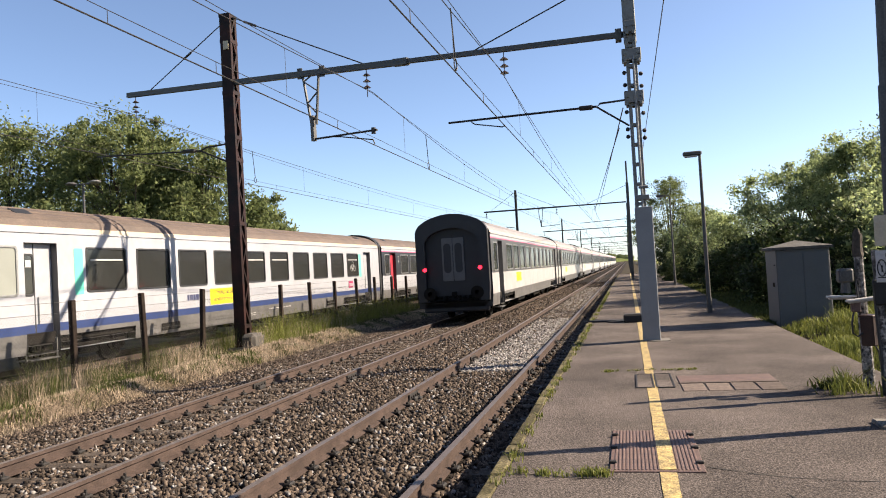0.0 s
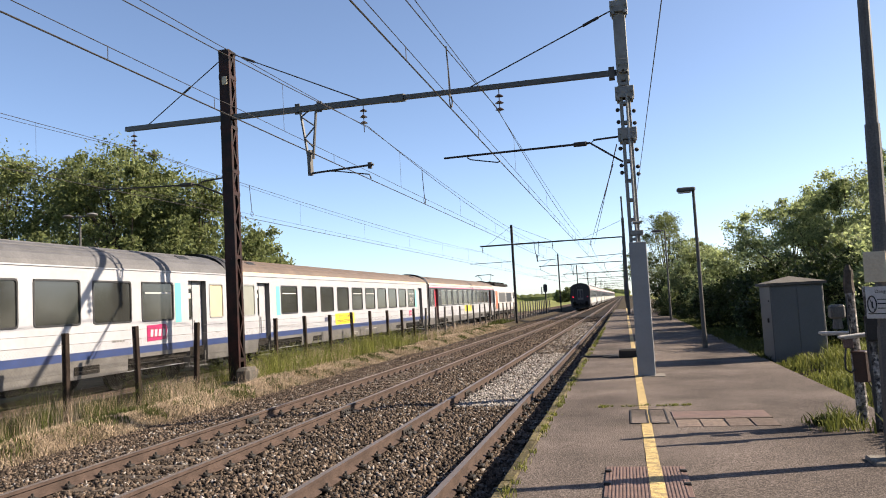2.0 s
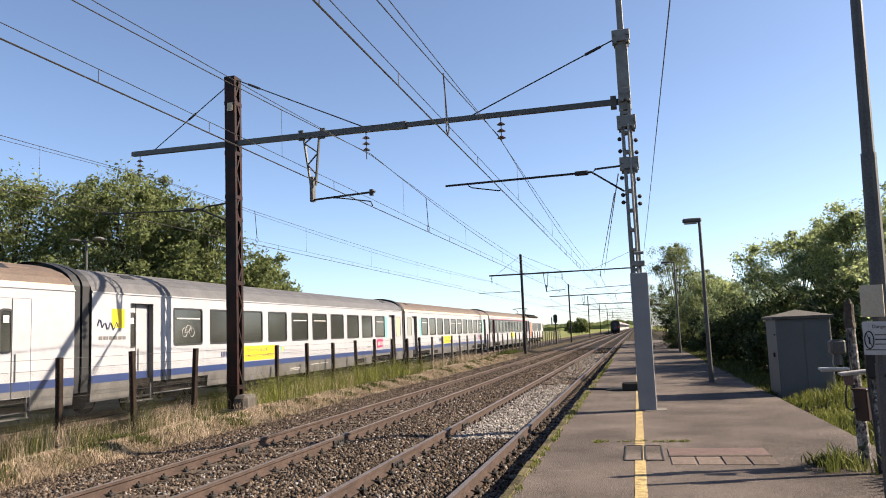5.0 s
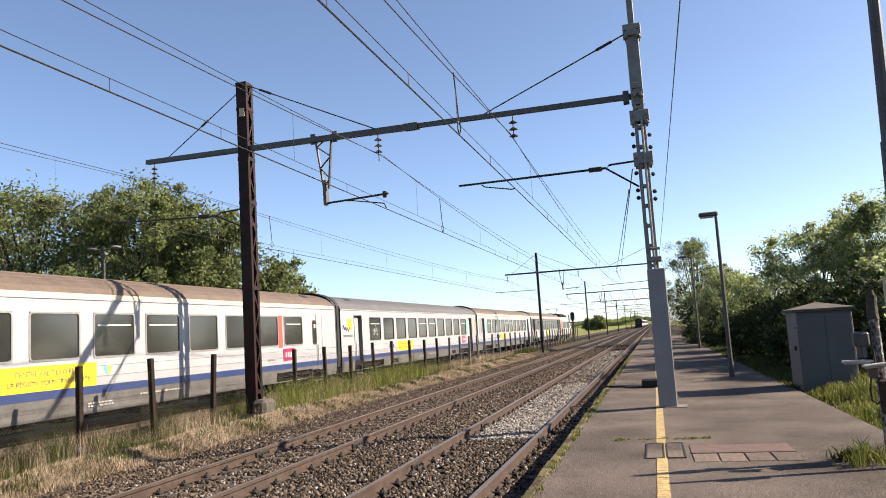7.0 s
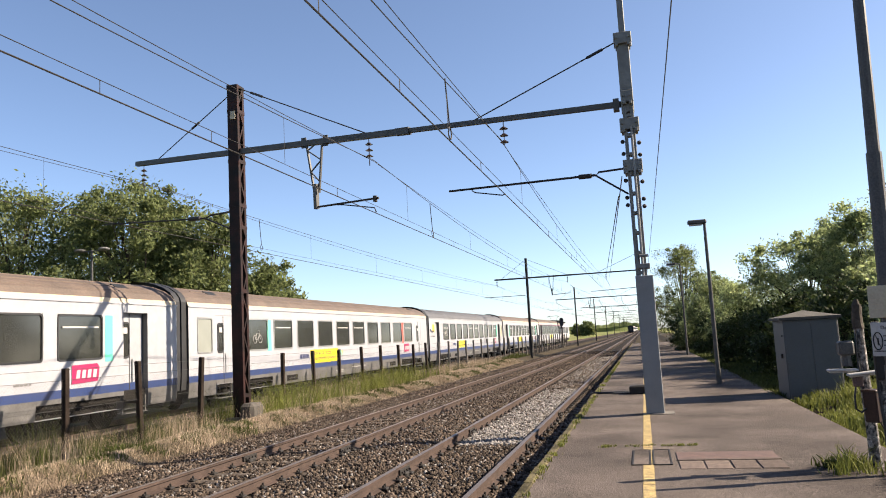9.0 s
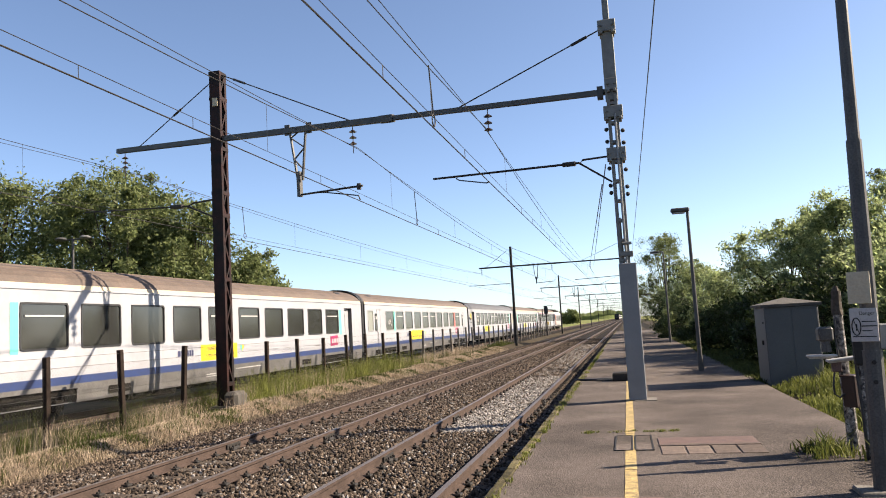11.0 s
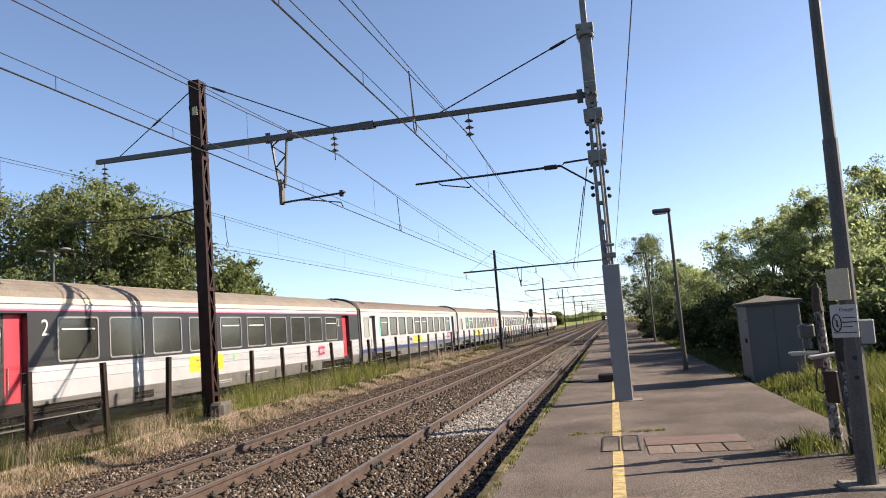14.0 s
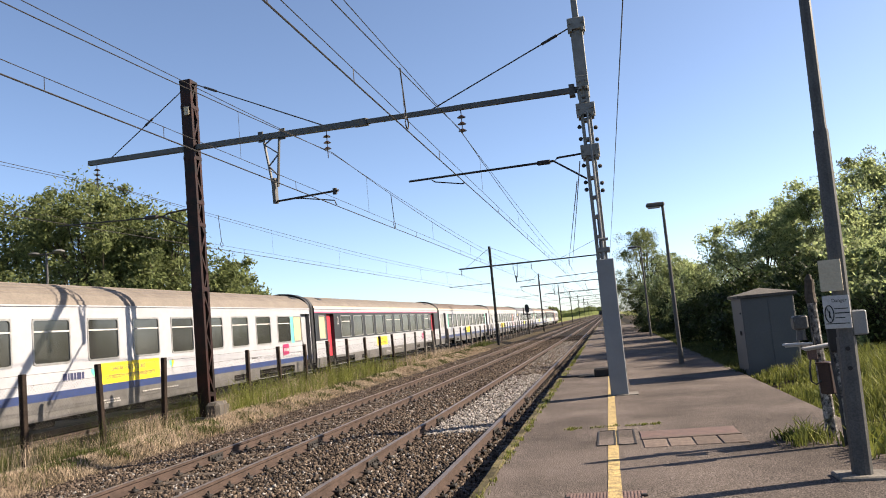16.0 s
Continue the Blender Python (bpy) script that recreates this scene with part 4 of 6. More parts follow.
    # ends and rubber gangway
    for ye, s in ((y0, -1), (y1, 1)):
        bm = bmesh.new()
        prof = [(1.36, 0.5), (1.4, 0.95), *ROOF_CURVE]
        prof = prof + [(-x, z) for x, z in prof[-2::-1]]
        vs = [bm.verts.new((x, ye, z)) for x, z in prof]
        bm.faces.new(vs if s < 0 else vs[::-1])
        # hood: a ring set on the end wall, following the section
        out = [(x * 0.955, 0.75 + (z - 0.5) * 0.955) for x, z in prof]
        inn = [(x * 0.72, 0.75 + (z - 0.5) * 0.8) for x, z in prof]
        rows = [[bm.verts.new((x, y, z)) for x, z in pts] for pts, y in ((out, ye), (out, ye + s * 0.26), (inn, ye + s * 0.26), (inn, ye + s * 0.05))]
        for a, b in zip(rows, rows[1:]):
            for i in range(len(prof)):
                j = (i + 1) % len(prof)
                bm.faces.new((a[i], a[j], b[j], b[i]))
        e = part("end_wall", bm, RUBBER, c, "black rubber gangway surround")
        bm = bmesh.new()
        for k in (-0.21, 0.21):
            plate = rounded_rect(0.4, 1.6, 0.05)
            a = [bm.verts.new((k + px, ye + s * 0.035, 2.3 + pz)) for px, pz in plate]
            b = [bm.verts.new((k + px, ye + s * 0.06, 2.3 + pz)) for px, pz in plate]
            bm.faces.new(a)
            bm.faces.new(b)
            for i in range(len(a)):
                j = (i + 1) % len(a)
                bm.faces.new((a[i], a[j], b[j], b[i]))
        part("gangway_door", bm, DOOR_GREY, e, "pale grey double gangway door")
        bm = bmesh.new()
        for k in (-0.21, 0.21):
            plate = rounded_rect(0.27, 1.1, 0.13)
            bm.faces.new([bm.verts.new((k + px, ye + s * 0.068, 2.35 + pz)) for px, pz in plate])
        part("gangway_glass", bm, RUBBER, e)
        if lamps and s < 0:
            for x in (-1.02, 1.02):
                bm = bmesh.new()
                rod(bm, (x, ye - 0.26, 1.95), (x, ye - 0.31, 1.95), 0.07, 14)
                part("tail_lamp", bm, TAIL_RED, c, "glowing red tail lamp")
        for x in (-0.87, 0.87):
            bm = bmesh.new()
            rod(bm, (x, ye, 1.05), (x, ye + s * 0.3, 1.05), 0.09, 10)
            rod(bm, (x, ye + s * 0.27, 1.05), (x, ye + s * 0.3, 1.05), 0.24, 14)
            part("buffer", bm, UNDER, c)
        bm = bmesh.new()
        block(bm, -1.2, 1.2, min(ye - s * 0.4, ye), max(ye - s * 0.4, ye), 0.34, 0.72, 0.05)
        part("end_beam", bm, RUBBER, c)
        bm = bmesh.new()
        block(bm, -0.06, 0.06, min(ye, ye + s * 0.3), max(ye, ye + s * 0.3), 0.95, 1.1)
        part("coupling", bm, UNDER, c)
    # floor and underframe gear
    bm = bmesh.new()
    block(bm, -1.3, 1.3, y0, y1, 0.7, 0.95)
    for ya, yb, z in ((-9.5, -7.4, 0.32), (-12.8, -10.2, 0.28), (-15.6, -13.4, 0.36), (-18.6, -16.4, 0.3)):
        block(bm, -1.2, 1.2, ya, yb, z, 0.72, 0.05)
    for k in range(8):
        rod(bm, (1.0, -7 - 1.6 * k, 0.7), (1.0, -7 - 1.6 * k, 0.45), 0.05, 6)
    part("underframe", bm, UNDER, c)
    for yb in (y0 + 3.7, y1 - 3.7):
        bogie(c, yb)
    # doors with steps
    for d in doors:
        for s in (-1, 1):
            bm = bmesh.new()
            dx = 0.165 if flush else 0.0
            xa, xb = (1.18 + dx, 1.225 + dx) if s > 0 else (-1.225 - dx, -1.18 - dx)
            block(bm, xa, xb, d - 0.04, d + 0.5, 0.8, 2.96)
            block(bm, xa, xb, d - 0.5, d - 0.04, 0.8, 2.96, 0, 2 if livery == "band" else 0)
            block(bm, xa - 0.004, xb + 0.004, d - 0.055, d - 0.025, 0.8, 2.95, 0, 1)
            if livery == "white":
                edge_x = xb if s > 0 else xa
                xs_band = (min(edge_x, edge_x + s * 0.003), max(edge_x, edge_x + s * 0.003))
                block(bm, *xs_band, d - 0.49, d - 0.06, 0.95, 1.14, 0, 3)
                block(bm, *xs_band, d - 0.02, d + 0.49, 0.95, 1.14, 0, 3)
                block(bm, *xs_band, d - 0.49, d - 0.06, 0.81, 0.95, 0, 4)
                block(bm, *xs_band, d - 0.02, d + 0.49, 0.81, 0.95, 0, 4)
            dr = part("door", bm, [CARMINE if livery == "band" else wall_mat, RUBBER, CHARCOAL, BLUE, GREY_LOW], c, "red folding door" if livery == "band" else "recessed folding door")
            f, p = WINDOWS["door"]
            for k in (-0.22,):
                shared("window_frame", f, dr, pose(s * (1.23 + dx), d + k, 2.25, 0, 0, 0 if s > 0 else 180))
                shared("pane", p, dr, pose(s * (1.232 + dx), d + k, 2.25, 0, 0, 0 if s > 0 else 180))
            if s > 0:
                bm = bmesh.new()
                block(bm, 1.235 + dx, 1.247 + dx, d - 0.3, d - 0.14, 2.42, 2.58)
                part("door_notice", bm, SIGN_WHITE, dr, "small white notice on the door glass")
                bm = bmesh.new()
                rod(bm, (1.25 + dx, d + 0.05, 1.15), (1.25 + dx, d + 0.05, 1.75), 0.014, 6)
                part("grab_rail", bm, FRAME_ALU, dr)
            bm = bmesh.new()
            for z, dx in ((0.5, 0.0), (0.38, 0.04)):
                block(bm, min(s * 1.05, s * (1.38 + dx)), max(s * 1.05, s * (1.38 + dx)), d - 0.45, d + 0.45, z - 0.03, z, 0.005)
            block(bm, min(s * 1.3, s * 1.34), max(s * 1.3, s * 1.34), d - 0.48, d - 0.45, 0.35, 0.8)
            block(bm, min(s * 1.3, s * 1.34), max(s * 1.3, s * 1.34), d + 0.45, d + 0.48, 0.35, 0.8)
            part("step", bm, GREY_LOW, dr)
    # windows
    for k, w in enumerate(win):
        for s in (1, -1):
            f, p = WINDOWS[pane_kind + ("_rubber" if rubber else "")]
            turn = 0 if s > 0 else 180
            fr = shared("window_frame", f, c, pose(s * 1.4, w, 2.335, 0, 0, turn))
            shared("pane", p, fr, pose(-0.012, 0, 0))
            if k in hoppers:
                shared("hopper_bar", WINDOWS["hopper"], fr, pose(0.002, 0, 0.24))
    for sy, kind in small:
        if kind == "window":
            for s in (1, -1):
                f, p = WINDOWS["narrow"]
                fr = shared("window_frame", f, c, pose(s * 1.4, sy, 2.335, 0, 0, 0 if s > 0 else 180))
                shared("blind_pane" if blinds else "pane", WINDOWS["blind" if livery == "band" else "grey_blind"] if blinds else p, fr, pose(-0.012, 0, 0))
    if front in ("yellow", "door_end"):
        fr = shared("window_frame", WINDOWS["narrow"][0], c, pose(1.4, -1.04 if front == "yellow" else -1.76, 2.335))
        shared("blind_pane", WINDOWS["blind"], fr, pose(-0.012, 0, 0))
    # vinyl marks on the visible side: name, material, y from the leading end, width, z, height
    for nm, mt, ym, wm, zm, hm in marks:
        bm = bmesh.new()
        plate_yz(bm, [(ym + a, zm + b) for a, b in rounded_rect(wm, hm, min(wm, hm) * 0.06)], 1.4 + 0.003, 1.406)
        part(nm, bm, mt, c)
    return c


def writing(name, text, size, mat, parent, m, label=""):
    cu = bpy.data.curves.new(name, "FONT")
    cu.body, cu.size, cu.align_x, cu.align_y = text, size, "CENTER", "CENTER"
    cu.extrude = 0.001
    cu.materials.append(mat)
    ob = new(name, cu)
    ob.parent, ob.matrix_basis = parent, m
    if label:
        tagged(ob, label)
    return ob


def on_side(y, z):
    """Writing upright on the +x side, read from there."""
    return Matrix.Translation((1.408, y, z)) @ pose(0, 0, 0, 90, 0, 90)


def locomotive():
    g = thing("locomotive", pose(0, 0, 0), "grey and orange electric locomotive with raised pantograph", "locomotive")
    bm = bmesh.new()
    prof = [(1.35, 0.85), (1.45, 1.1), (1.45, 2.9), (1.3, 3.25), (0.9, 3.5), (-0.9, 3.5), (-1.3, 3.25), (-1.45, 2.9), (-1.45, 1.1), (-1.35, 0.85)]
    a = [bm.verts.new((x, 0.5 if z < 3 else 1.1, z)) for x, z in prof]
    b = [bm.verts.new((x, 14.6 if z < 3 else 13.9, z)) for x, z in prof]
    for i in range(len(prof)):
        j = (i + 1) % len(prof)
        bm.faces.new((a[i], a[j], b[j], b[i]))
    bm.faces.new(a[::-1])
    bm.faces.new(b)
    part("body", bm, SILVER, g)
    for ya, yb, mt in ((0.9, 2.2, LOCO_ORANGE), (8.2, 12.2, CHARCOAL), (3.0, 7.6, BAND_JAMB_GREY)):
        bm = bmesh.new()
        z0, z1 = (1.1, 2.9) if mt is LOCO_ORANGE else (1.75, 2.75)
        plate_yz(bm, [(ya, z0), (yb, z0), (yb, z1), (ya, z1)], 1.44, 1.462)
        part("side_panel", bm, mt, g)
    bm = bmesh.new()
    plate_yz(bm, rounded_rect(0.8, 0.75, 0.1), 1.44, 1.465)
    for v in bm.verts:
        v.co.y += 13.75
        v.co.z += 2.45
    part("cab_window", bm, TINT, g)
    bm = bmesh.new()
    block(bm, -1.1, 1.1, 3, 12, 3.48, 3.75, 0.06)
    for y in (3.5, 6.0, 8.8, 11.5):
        block(bm, -0.7, 0.7, y - 0.5, y + 0.5, 3.7, 3.95, 0.05)
    part("roof_gear", bm, UNDER, g)
    bm = bmesh.new()
    for s in (-0.5, 0.5):
        path_rod(bm, [(s, 3.0, 3.8), (s, 4.3, 4.3), (s * 1.4, 3.2, 4.66)], 0.03)
    for y in (3.0, 3.4):
        path_rod(bm, [(-0.95, y, 4.55), (-0.7, y, 4.68), (0.7, y, 4.68), (0.95, y, 4.55)], 0.03)
    part("pantograph", bm, IRON, g, "raised dark pantograph")
    bm = bmesh.new()
    block(bm, -1.3, 1.3, 0.6, 14.5, 0.55, 0.9, 0.03)
    for x in (-0.87, 0.87):
        for y, s in ((0.55, -1), (14.55, 1)):
            rod(bm, (x, y, 1.05), (x, y + s * 0.55, 1.05), 0.1, 8)
            rod(bm, (x, y + s * 0.5, 1.05), (x, y + s * 0.55, 1.05), 0.25, 12)
    part("underframe", bm, UNDER, g)
    for y in (3.4, 11.6):
        bogie(g, y)
    return g


SLOW = "coaches of the slow train on the siding"
FAST = "coaches of the departing fast train"
sticker = [("yellow_banner", VINYL_YELLOW, -13.2, 2.9, 1.42, 0.5)]
COACHES = [
    coach("coach", "express coach with charcoal window band and red doors", SLOW, "band", ROOF_BROWN, marks=sticker, rear="window"),
    coach("coach", "white regional coach with blue stripe and brown roof", SLOW, "white", ROOF_BROWN, rubber=True, blinds=True, hoppers=(0, 4, 5, 9), marks=[("yellow_banner", VINYL_YELLOW, -15.9, 2.5, 1.42, 0.5), ("teal_panel", TEAL, -23.0, 0.3, 2.3, 1.1), ("teal_panel", TEAL, -3.2, 0.3, 2.3, 1.1)], cream=True),
    coach("coach", "white regional coach with blue stripe and grey roof", SLOW, "white", ROOF_GREY, rubber=True, front="yellow", rear="blank", hoppers=(0, 4, 5, 9), marks=[("yellow_banner", VINYL_YELLOW, -17.5, 2.6, 1.42, 0.5), ("teal_panel", TEAL, -3.22, 0.3, 2.3, 1.15), ("yellow_square", VINYL_YELLOW, -25.2, 0.5, 2.55, 0.5)]),
    coach("coach", "white regional coach with blue stripe, brown roof and red class mark", SLOW, "white", ROOF_BROWN, flush=True, blinds=True, hoppers=(0, 4, 5, 8), marks=[("yellow_banner", VINYL_YELLOW, -16.2, 2.9, 1.42, 0.55), ("red_panel", VINYL_RED, -5.25, 0.3, 2.3, 1.15), ("teal_panel", TEAL, -21.12, 0.3, 2.3, 1.1)], cream=True),
    coach("coach", "white regional coach with blue stripe, brown roof and turquoise panel", SLOW, "white", ROOF_BROWN, rubber=True, blinds=True, hoppers=(0, 4, 5, 9), marks=[("yellow_banner", VINYL_YELLOW, -14.2, 2.3, 1.42, 0.5), ("teal_panel", TEAL, -3.22, 0.28, 2.3, 1.15), ("teal_panel", TEAL, -22.9, 0.24, 2.3, 1.15)], cream=True),
    coach("coach", "express coach with charcoal window band and red folding doors", SLOW, "band", ROOF_WARM, marks=[("yellow_banner", VINYL_YELLOW, -15.8, 2.1, 1.38, 0.5)], blinds=True, hoppers=(0, 4, 5, 9)),
    coach("coach", "white regional coach with blue stripe and warm grey roof", SLOW, "white", ROOF_WARM, front="door_end", short=True, hoppers=tuple(range(10)), marks=[("yellow_banner", VINYL_YELLOW, -13.6, 2.7, 1.42, 0.55), ("teal_panel", TEAL, -2.33, 0.32, 2.3, 1.1)]),
]


def emblem(c, y, z, w=0.95, h=0.46):
    """A slanted magenta badge with a pale wordmark bar."""
    bm = bmesh.new()
    plate_yz(bm, [(y - w / 2, z - h / 2), (y + w * 0.45, z - h * 0.42), (y + w / 2, z + h * 0.3), (y + w * 0.42, z + h / 2), (y - w / 2, z + h * 0.46)], 1.402, 1.412)
    b = part("emblem", bm, MAGENTA, c, "magenta badge")
    bm = bmesh.new()
    for k in range(4):
        yy, u = y + (0.19 * k - 0.34) * w / 0.95, w / 0.95
        plate_yz(bm, [(yy, z - 0.1 * u), (yy + 0.12 * u, z - 0.1 * u), (yy + 0.15 * u, z + 0.09 * u), (yy + 0.03 * u, z + 0.09 * u)], 1.413, 1.417)
    part("wordmark", bm, SIGN_WHITE, b)


def bicycle(c, y, z):
    bm = bmesh.new()

    def loop(cy, cz, r):
        path_rod(bm, [(1.4, cy + r * math.sin(math.tau * k / 14), cz + r * math.cos(math.tau * k / 14)) for k in range(15)], 0.011, 4)

    loop(y - 0.19, z - 0.08, 0.13)
    loop(y + 0.19, z - 0.08, 0.13)
    path_rod(bm, [(1.4, y - 0.19, z - 0.08), (1.4, y - 0.06, z + 0.12), (1.4, y + 0.14, z + 0.12), (1.4, y, z - 0.08), (1.4, y - 0.19, z - 0.08)], 0.012, 4)
    path_rod(bm, [(1.4, y + 0.19, z - 0.08), (1.4, y + 0.12, z + 0.22), (1.4, y + 0.02, z + 0.24)], 0.012, 4)
    part("bicycle_symbol", bm, SIGN_WHITE, c, "white bicycle pictogram")


def banner_text(c, y, z, size=0.15):
    writing("banner_writing", "CENTRE VAL DE LOIRE", size, INK, c, on_side(y - 0.15, z + 0.1))
    writing("banner_writing", "LA RÉGION VOUS TRANSPORTE", size, INK, c, on_side(y, z - 0.1))


def bars(c, name, mat, y, z, w, h, rows, label=""):
    bm = bmesh.new()
    rng = random.Random(int(-y * 100))
    for r in range(rows):
        yy, zz = y - w / 2, z + h * (0.5 - (r + 0.5) / rows)
        while yy < y + w / 2 - 0.05:
            step = rng.uniform(0.05, 0.16)
            block(bm, 1.4035, 1.4055, yy, min(yy + step, y + w / 2), zz - h / rows * 0.28, zz + h / rows * 0.28)
            yy += step + 0.03
    part(name, bm, mat, c, label)


def heart(c, y, z):
    """A small heart-shaped sticker in two colours."""
    for s, mt in ((-1, TEAL), (1, VINYL_YELLOW)):
        pts = [(y + s * 0.13 * math.sin(a) ** 3, z + 0.13 * (0.81 * math.cos(a) - 0.31 * math.cos(2 * a) - 0.125 * math.cos(3 * a))) for a in [math.pi * k / 8 for k in range(9)]]
        part("heart_sticker", plate_yz(bmesh.new(), pts if s > 0 else pts[::-1], 1.403, 1.408), mt, c)


for i, y, z, size in ((3, -16.2, 1.42, 0.17), (4, -14.2, 1.42, 0.13), (6, -13.6, 1.42, 0.155), (2, -17.5, 1.42, 0.15), (1, -15.9, 1.42, 0.145), (5, -15.8, 1.38, 0.12)):
    banner_text(COACHES[i], y, z, size)
emblem(COACHES[4], -4.05, 1.47)
emblem(COACHES[3], -4.62, 1.47)
emblem(COACHES[2], -4.3, 1.47)
emblem(COACHES[6], -3.1, 1.5, 0.62, 0.46)
emblem(COACHES[5], -5.6, 1.35, 0.8, 0.4)
emblem(COACHES[1], -4.6, 1.42, 0.6, 0.32)
for i, y in ((3, -21.98), (2, -21.98), (1, -4.22)):
    bicycle(COACHES[i], y, 2.25)
for i, y in ((3, -18.2), (2, -19.7), (6, -15.95), (4, -16.2), (1, -18.0)):
    bars(COACHES[i], "region_wordmark", INK, y, 1.45, 0.85, 0.3, 1, "dark region wordmark")
for i, y in ((3, -14.35), (6, -11.6), (6, -15.2), (2, -15.7), (5, -13.9), (4, -12.7)):
    heart(COACHES[i], y, 1.5)
script = [(1.405, -26.0 + 0.06 * k, 2.35 + 0.1 * math.sin(1.7 * k) + 0.16 * math.exp(-(k - 2) ** 2)) for k in range(14)]
part("network_wordmark", path_rod(bmesh.new(), script, 0.022), INK, COACHES[2], "dark blue handwritten wordmark")
bars(COACHES[2], "network_subtitle", GREY_LOW, -25.4, 2.05, 1.1, 0.16, 1)
for i in (5, 0):
    for y in (-23.15, -3.2):
        writing("class_number", "2", 0.55, SIGN_WHITE, COACHES[i], on_side(y, 2.6))
for i in range(7):
    bars(COACHES[i], "service_lettering", SIGN_WHITE, -12.2, 0.8, 1.9, 0.07, 1, "white service lettering on the grey skirt")
    bars(COACHES[i], "service_lettering", SIGN_WHITE, -14.6, 0.7, 0.9, 0.13, 2)
    bars(COACHES[i], "service_lettering", GREY_LOW, -6.0, 1.32, 0.5, 0.08, 1)
    for y in (-7.2, -19.3):
        plate_box = block(bmesh.new(), 1.39, 1.404, y - 0.45, y + 0.45, 0.6, 0.8, 0.006)
        part("skirt_flap", plate_box, UNDER, COACHES[i], "dark opening in the skirt")
ENGINE = locomotive()
first_fast = coach("coach", "pale grey express coach with dark rear end and red tail lamps", FAST, "grey", ROOF_PALE, lamps=True, marks=[("yellow_banner", VINYL_YELLOW, -19.5, 1.5, 1.45, 0.4)])
first_fast.scale = (0.975, 1.0, 0.955)
FAST_TRAIN = [first_fast]
for k in range(1, 11):
    FAST_TRAIN.append(tagged(copy_thing(first_fast, pose(0, 0, 0)), "pale grey express coach of the departing fast train"))


def slow_reach(t):
    """Where the joint between the second and third coach stands: the train draws away and gathers speed."""
    return 12.3 + 5.226 * t + 0.1733 * t * t - 0.00028 * t ** 3


def motions():
    times = [k * 0.5 for k in range(33)]
    for i, c in enumerate(COACHES):
        walk(c, [(t, pose(T3, slow_reach(t) - L * (i - 2), 0)) for t in times])
    walk(ENGINE, [(t, pose(T3, slow_reach(t) + 2 * L, 0)) for t in times])
    for i, c in enumerate(FAST_TRAIN):
        walk(c, [(t, pose(T2, 26.3 + 42.0 * t + L * (i + 1), 0)) for t in (0.0, 4.0, 8.0, 12.0, 16.0)])

# ---- fence along the siding ----
def fence():
    f = thing("fence", pose(-11.5, 0, 0), "dark weathered posts carrying sagging wire mesh beside the siding", "fence")
    bm = bmesh.new()
    block(bm, -0.06, 0.06, -0.06, 0.06, -0.7, 1.68, 0.012)
    me = bpy.data.meshes.new("post")
    bm.to_mesh(me)
    bm.free()
    me.materials.append(FENCE)
    pale = me.copy()
    pale.materials[0] = CONCRETE
    y = 13.97 - 2.51 * 3
    while y < 124:
        shared("post", me if y < 44 else pale, f, pose(random.uniform(-0.03, 0.03), y + random.uniform(-0.05, 0.05), random.uniform(-0.04, 0.03), random.uniform(-1.5, 1.5), random.uniform(-1.5, 1.5), random.uniform(-6, 6)))
        y += 2.51
    verts, faces = [], []

    def strip(a, b, w):
        n = len(verts)
        verts.extend([(0, a[0] - w, a[1]), (0, a[0] + w, a[1]), (0, b[0] + w, b[1]), (0, b[0] - w, b[1])])
        faces.append((n, n + 1, n + 2, n + 3))

    for k in range(560):
        yy = 8 + 0.085 * k
        strip((yy, 0.1), (yy + 1.3, 1.4), 0.0022)
        strip((yy + 1.3, 0.1), (yy, 1.4), 0.0022)
    ob = raw("wire_mesh", verts, faces, MESH_WIRE, f)
    tagged(ob, "fine diamond wire mesh", kind="stuff")
    bm = bmesh.new()
    for z in (0.15, 0.8, 1.4, 1.62):
        rod(bm, (0, 4, z), (0, 118, z - 0.03), 0.004, 4)
    part("strand", bm, MESH_WIRE, f)


fence()


# ---- plants ----
def leaf_cloud(rng, centres, radii, per, size, flat=0.75):
    """Leaves as small bent quads scattered round clump centres."""
    n = len(centres) * per
    c = np.repeat(centres, per, 0)
    r = np.repeat(radii, per)[:, None]
    d = rng.normal(size=(n, 3))
    d /= np.linalg.norm(d, axis=1)[:, None]
    p = c + d * r * (rng.random((n, 1)) ** 0.62) * np.array([1, 1, flat])
    a = rng.normal(size=(n, 3))
    a /= np.linalg.norm(a, axis=1)[:, None]
    b = np.cross(a, rng.normal(size=(n, 3)))
    b /= np.linalg.norm(b, axis=1)[:, None]
    s = size * (0.6 + 0.8 * rng.random((n, 1)))
    a, b = a * s, b * s * 0.42
    fold = np.cross(a, b)
    fold /= np.linalg.norm(fold, axis=1)[:, None] + 1e-9
    q = np.stack([p - a, p - b + fold * s * 0.12, p + a, p + b + fold * s * 0.12], 1)
    return q.reshape(-1, 3)


def quads_object(name, pts, mat, parent=None):
    me = bpy.data.meshes.new(name)
    n = len(pts)
    me.vertices.add(n)
    me.vertices.foreach_set("co", pts.astype(np.float32).ravel())
    me.loops.add(n)
    me.loops.foreach_set("vertex_index", np.arange(n))
    me.polygons.add(n // 4)
    me.polygons.foreach_set("loop_start", np.arange(0, n, 4))
    me.polygons.foreach_set("loop_total", np.full(n // 4, 4))
    me.update(calc_edges=True)
    me.materials.append(mat)
    ob = new(name, me)
    if parent:
        ob.parent = parent
    return ob


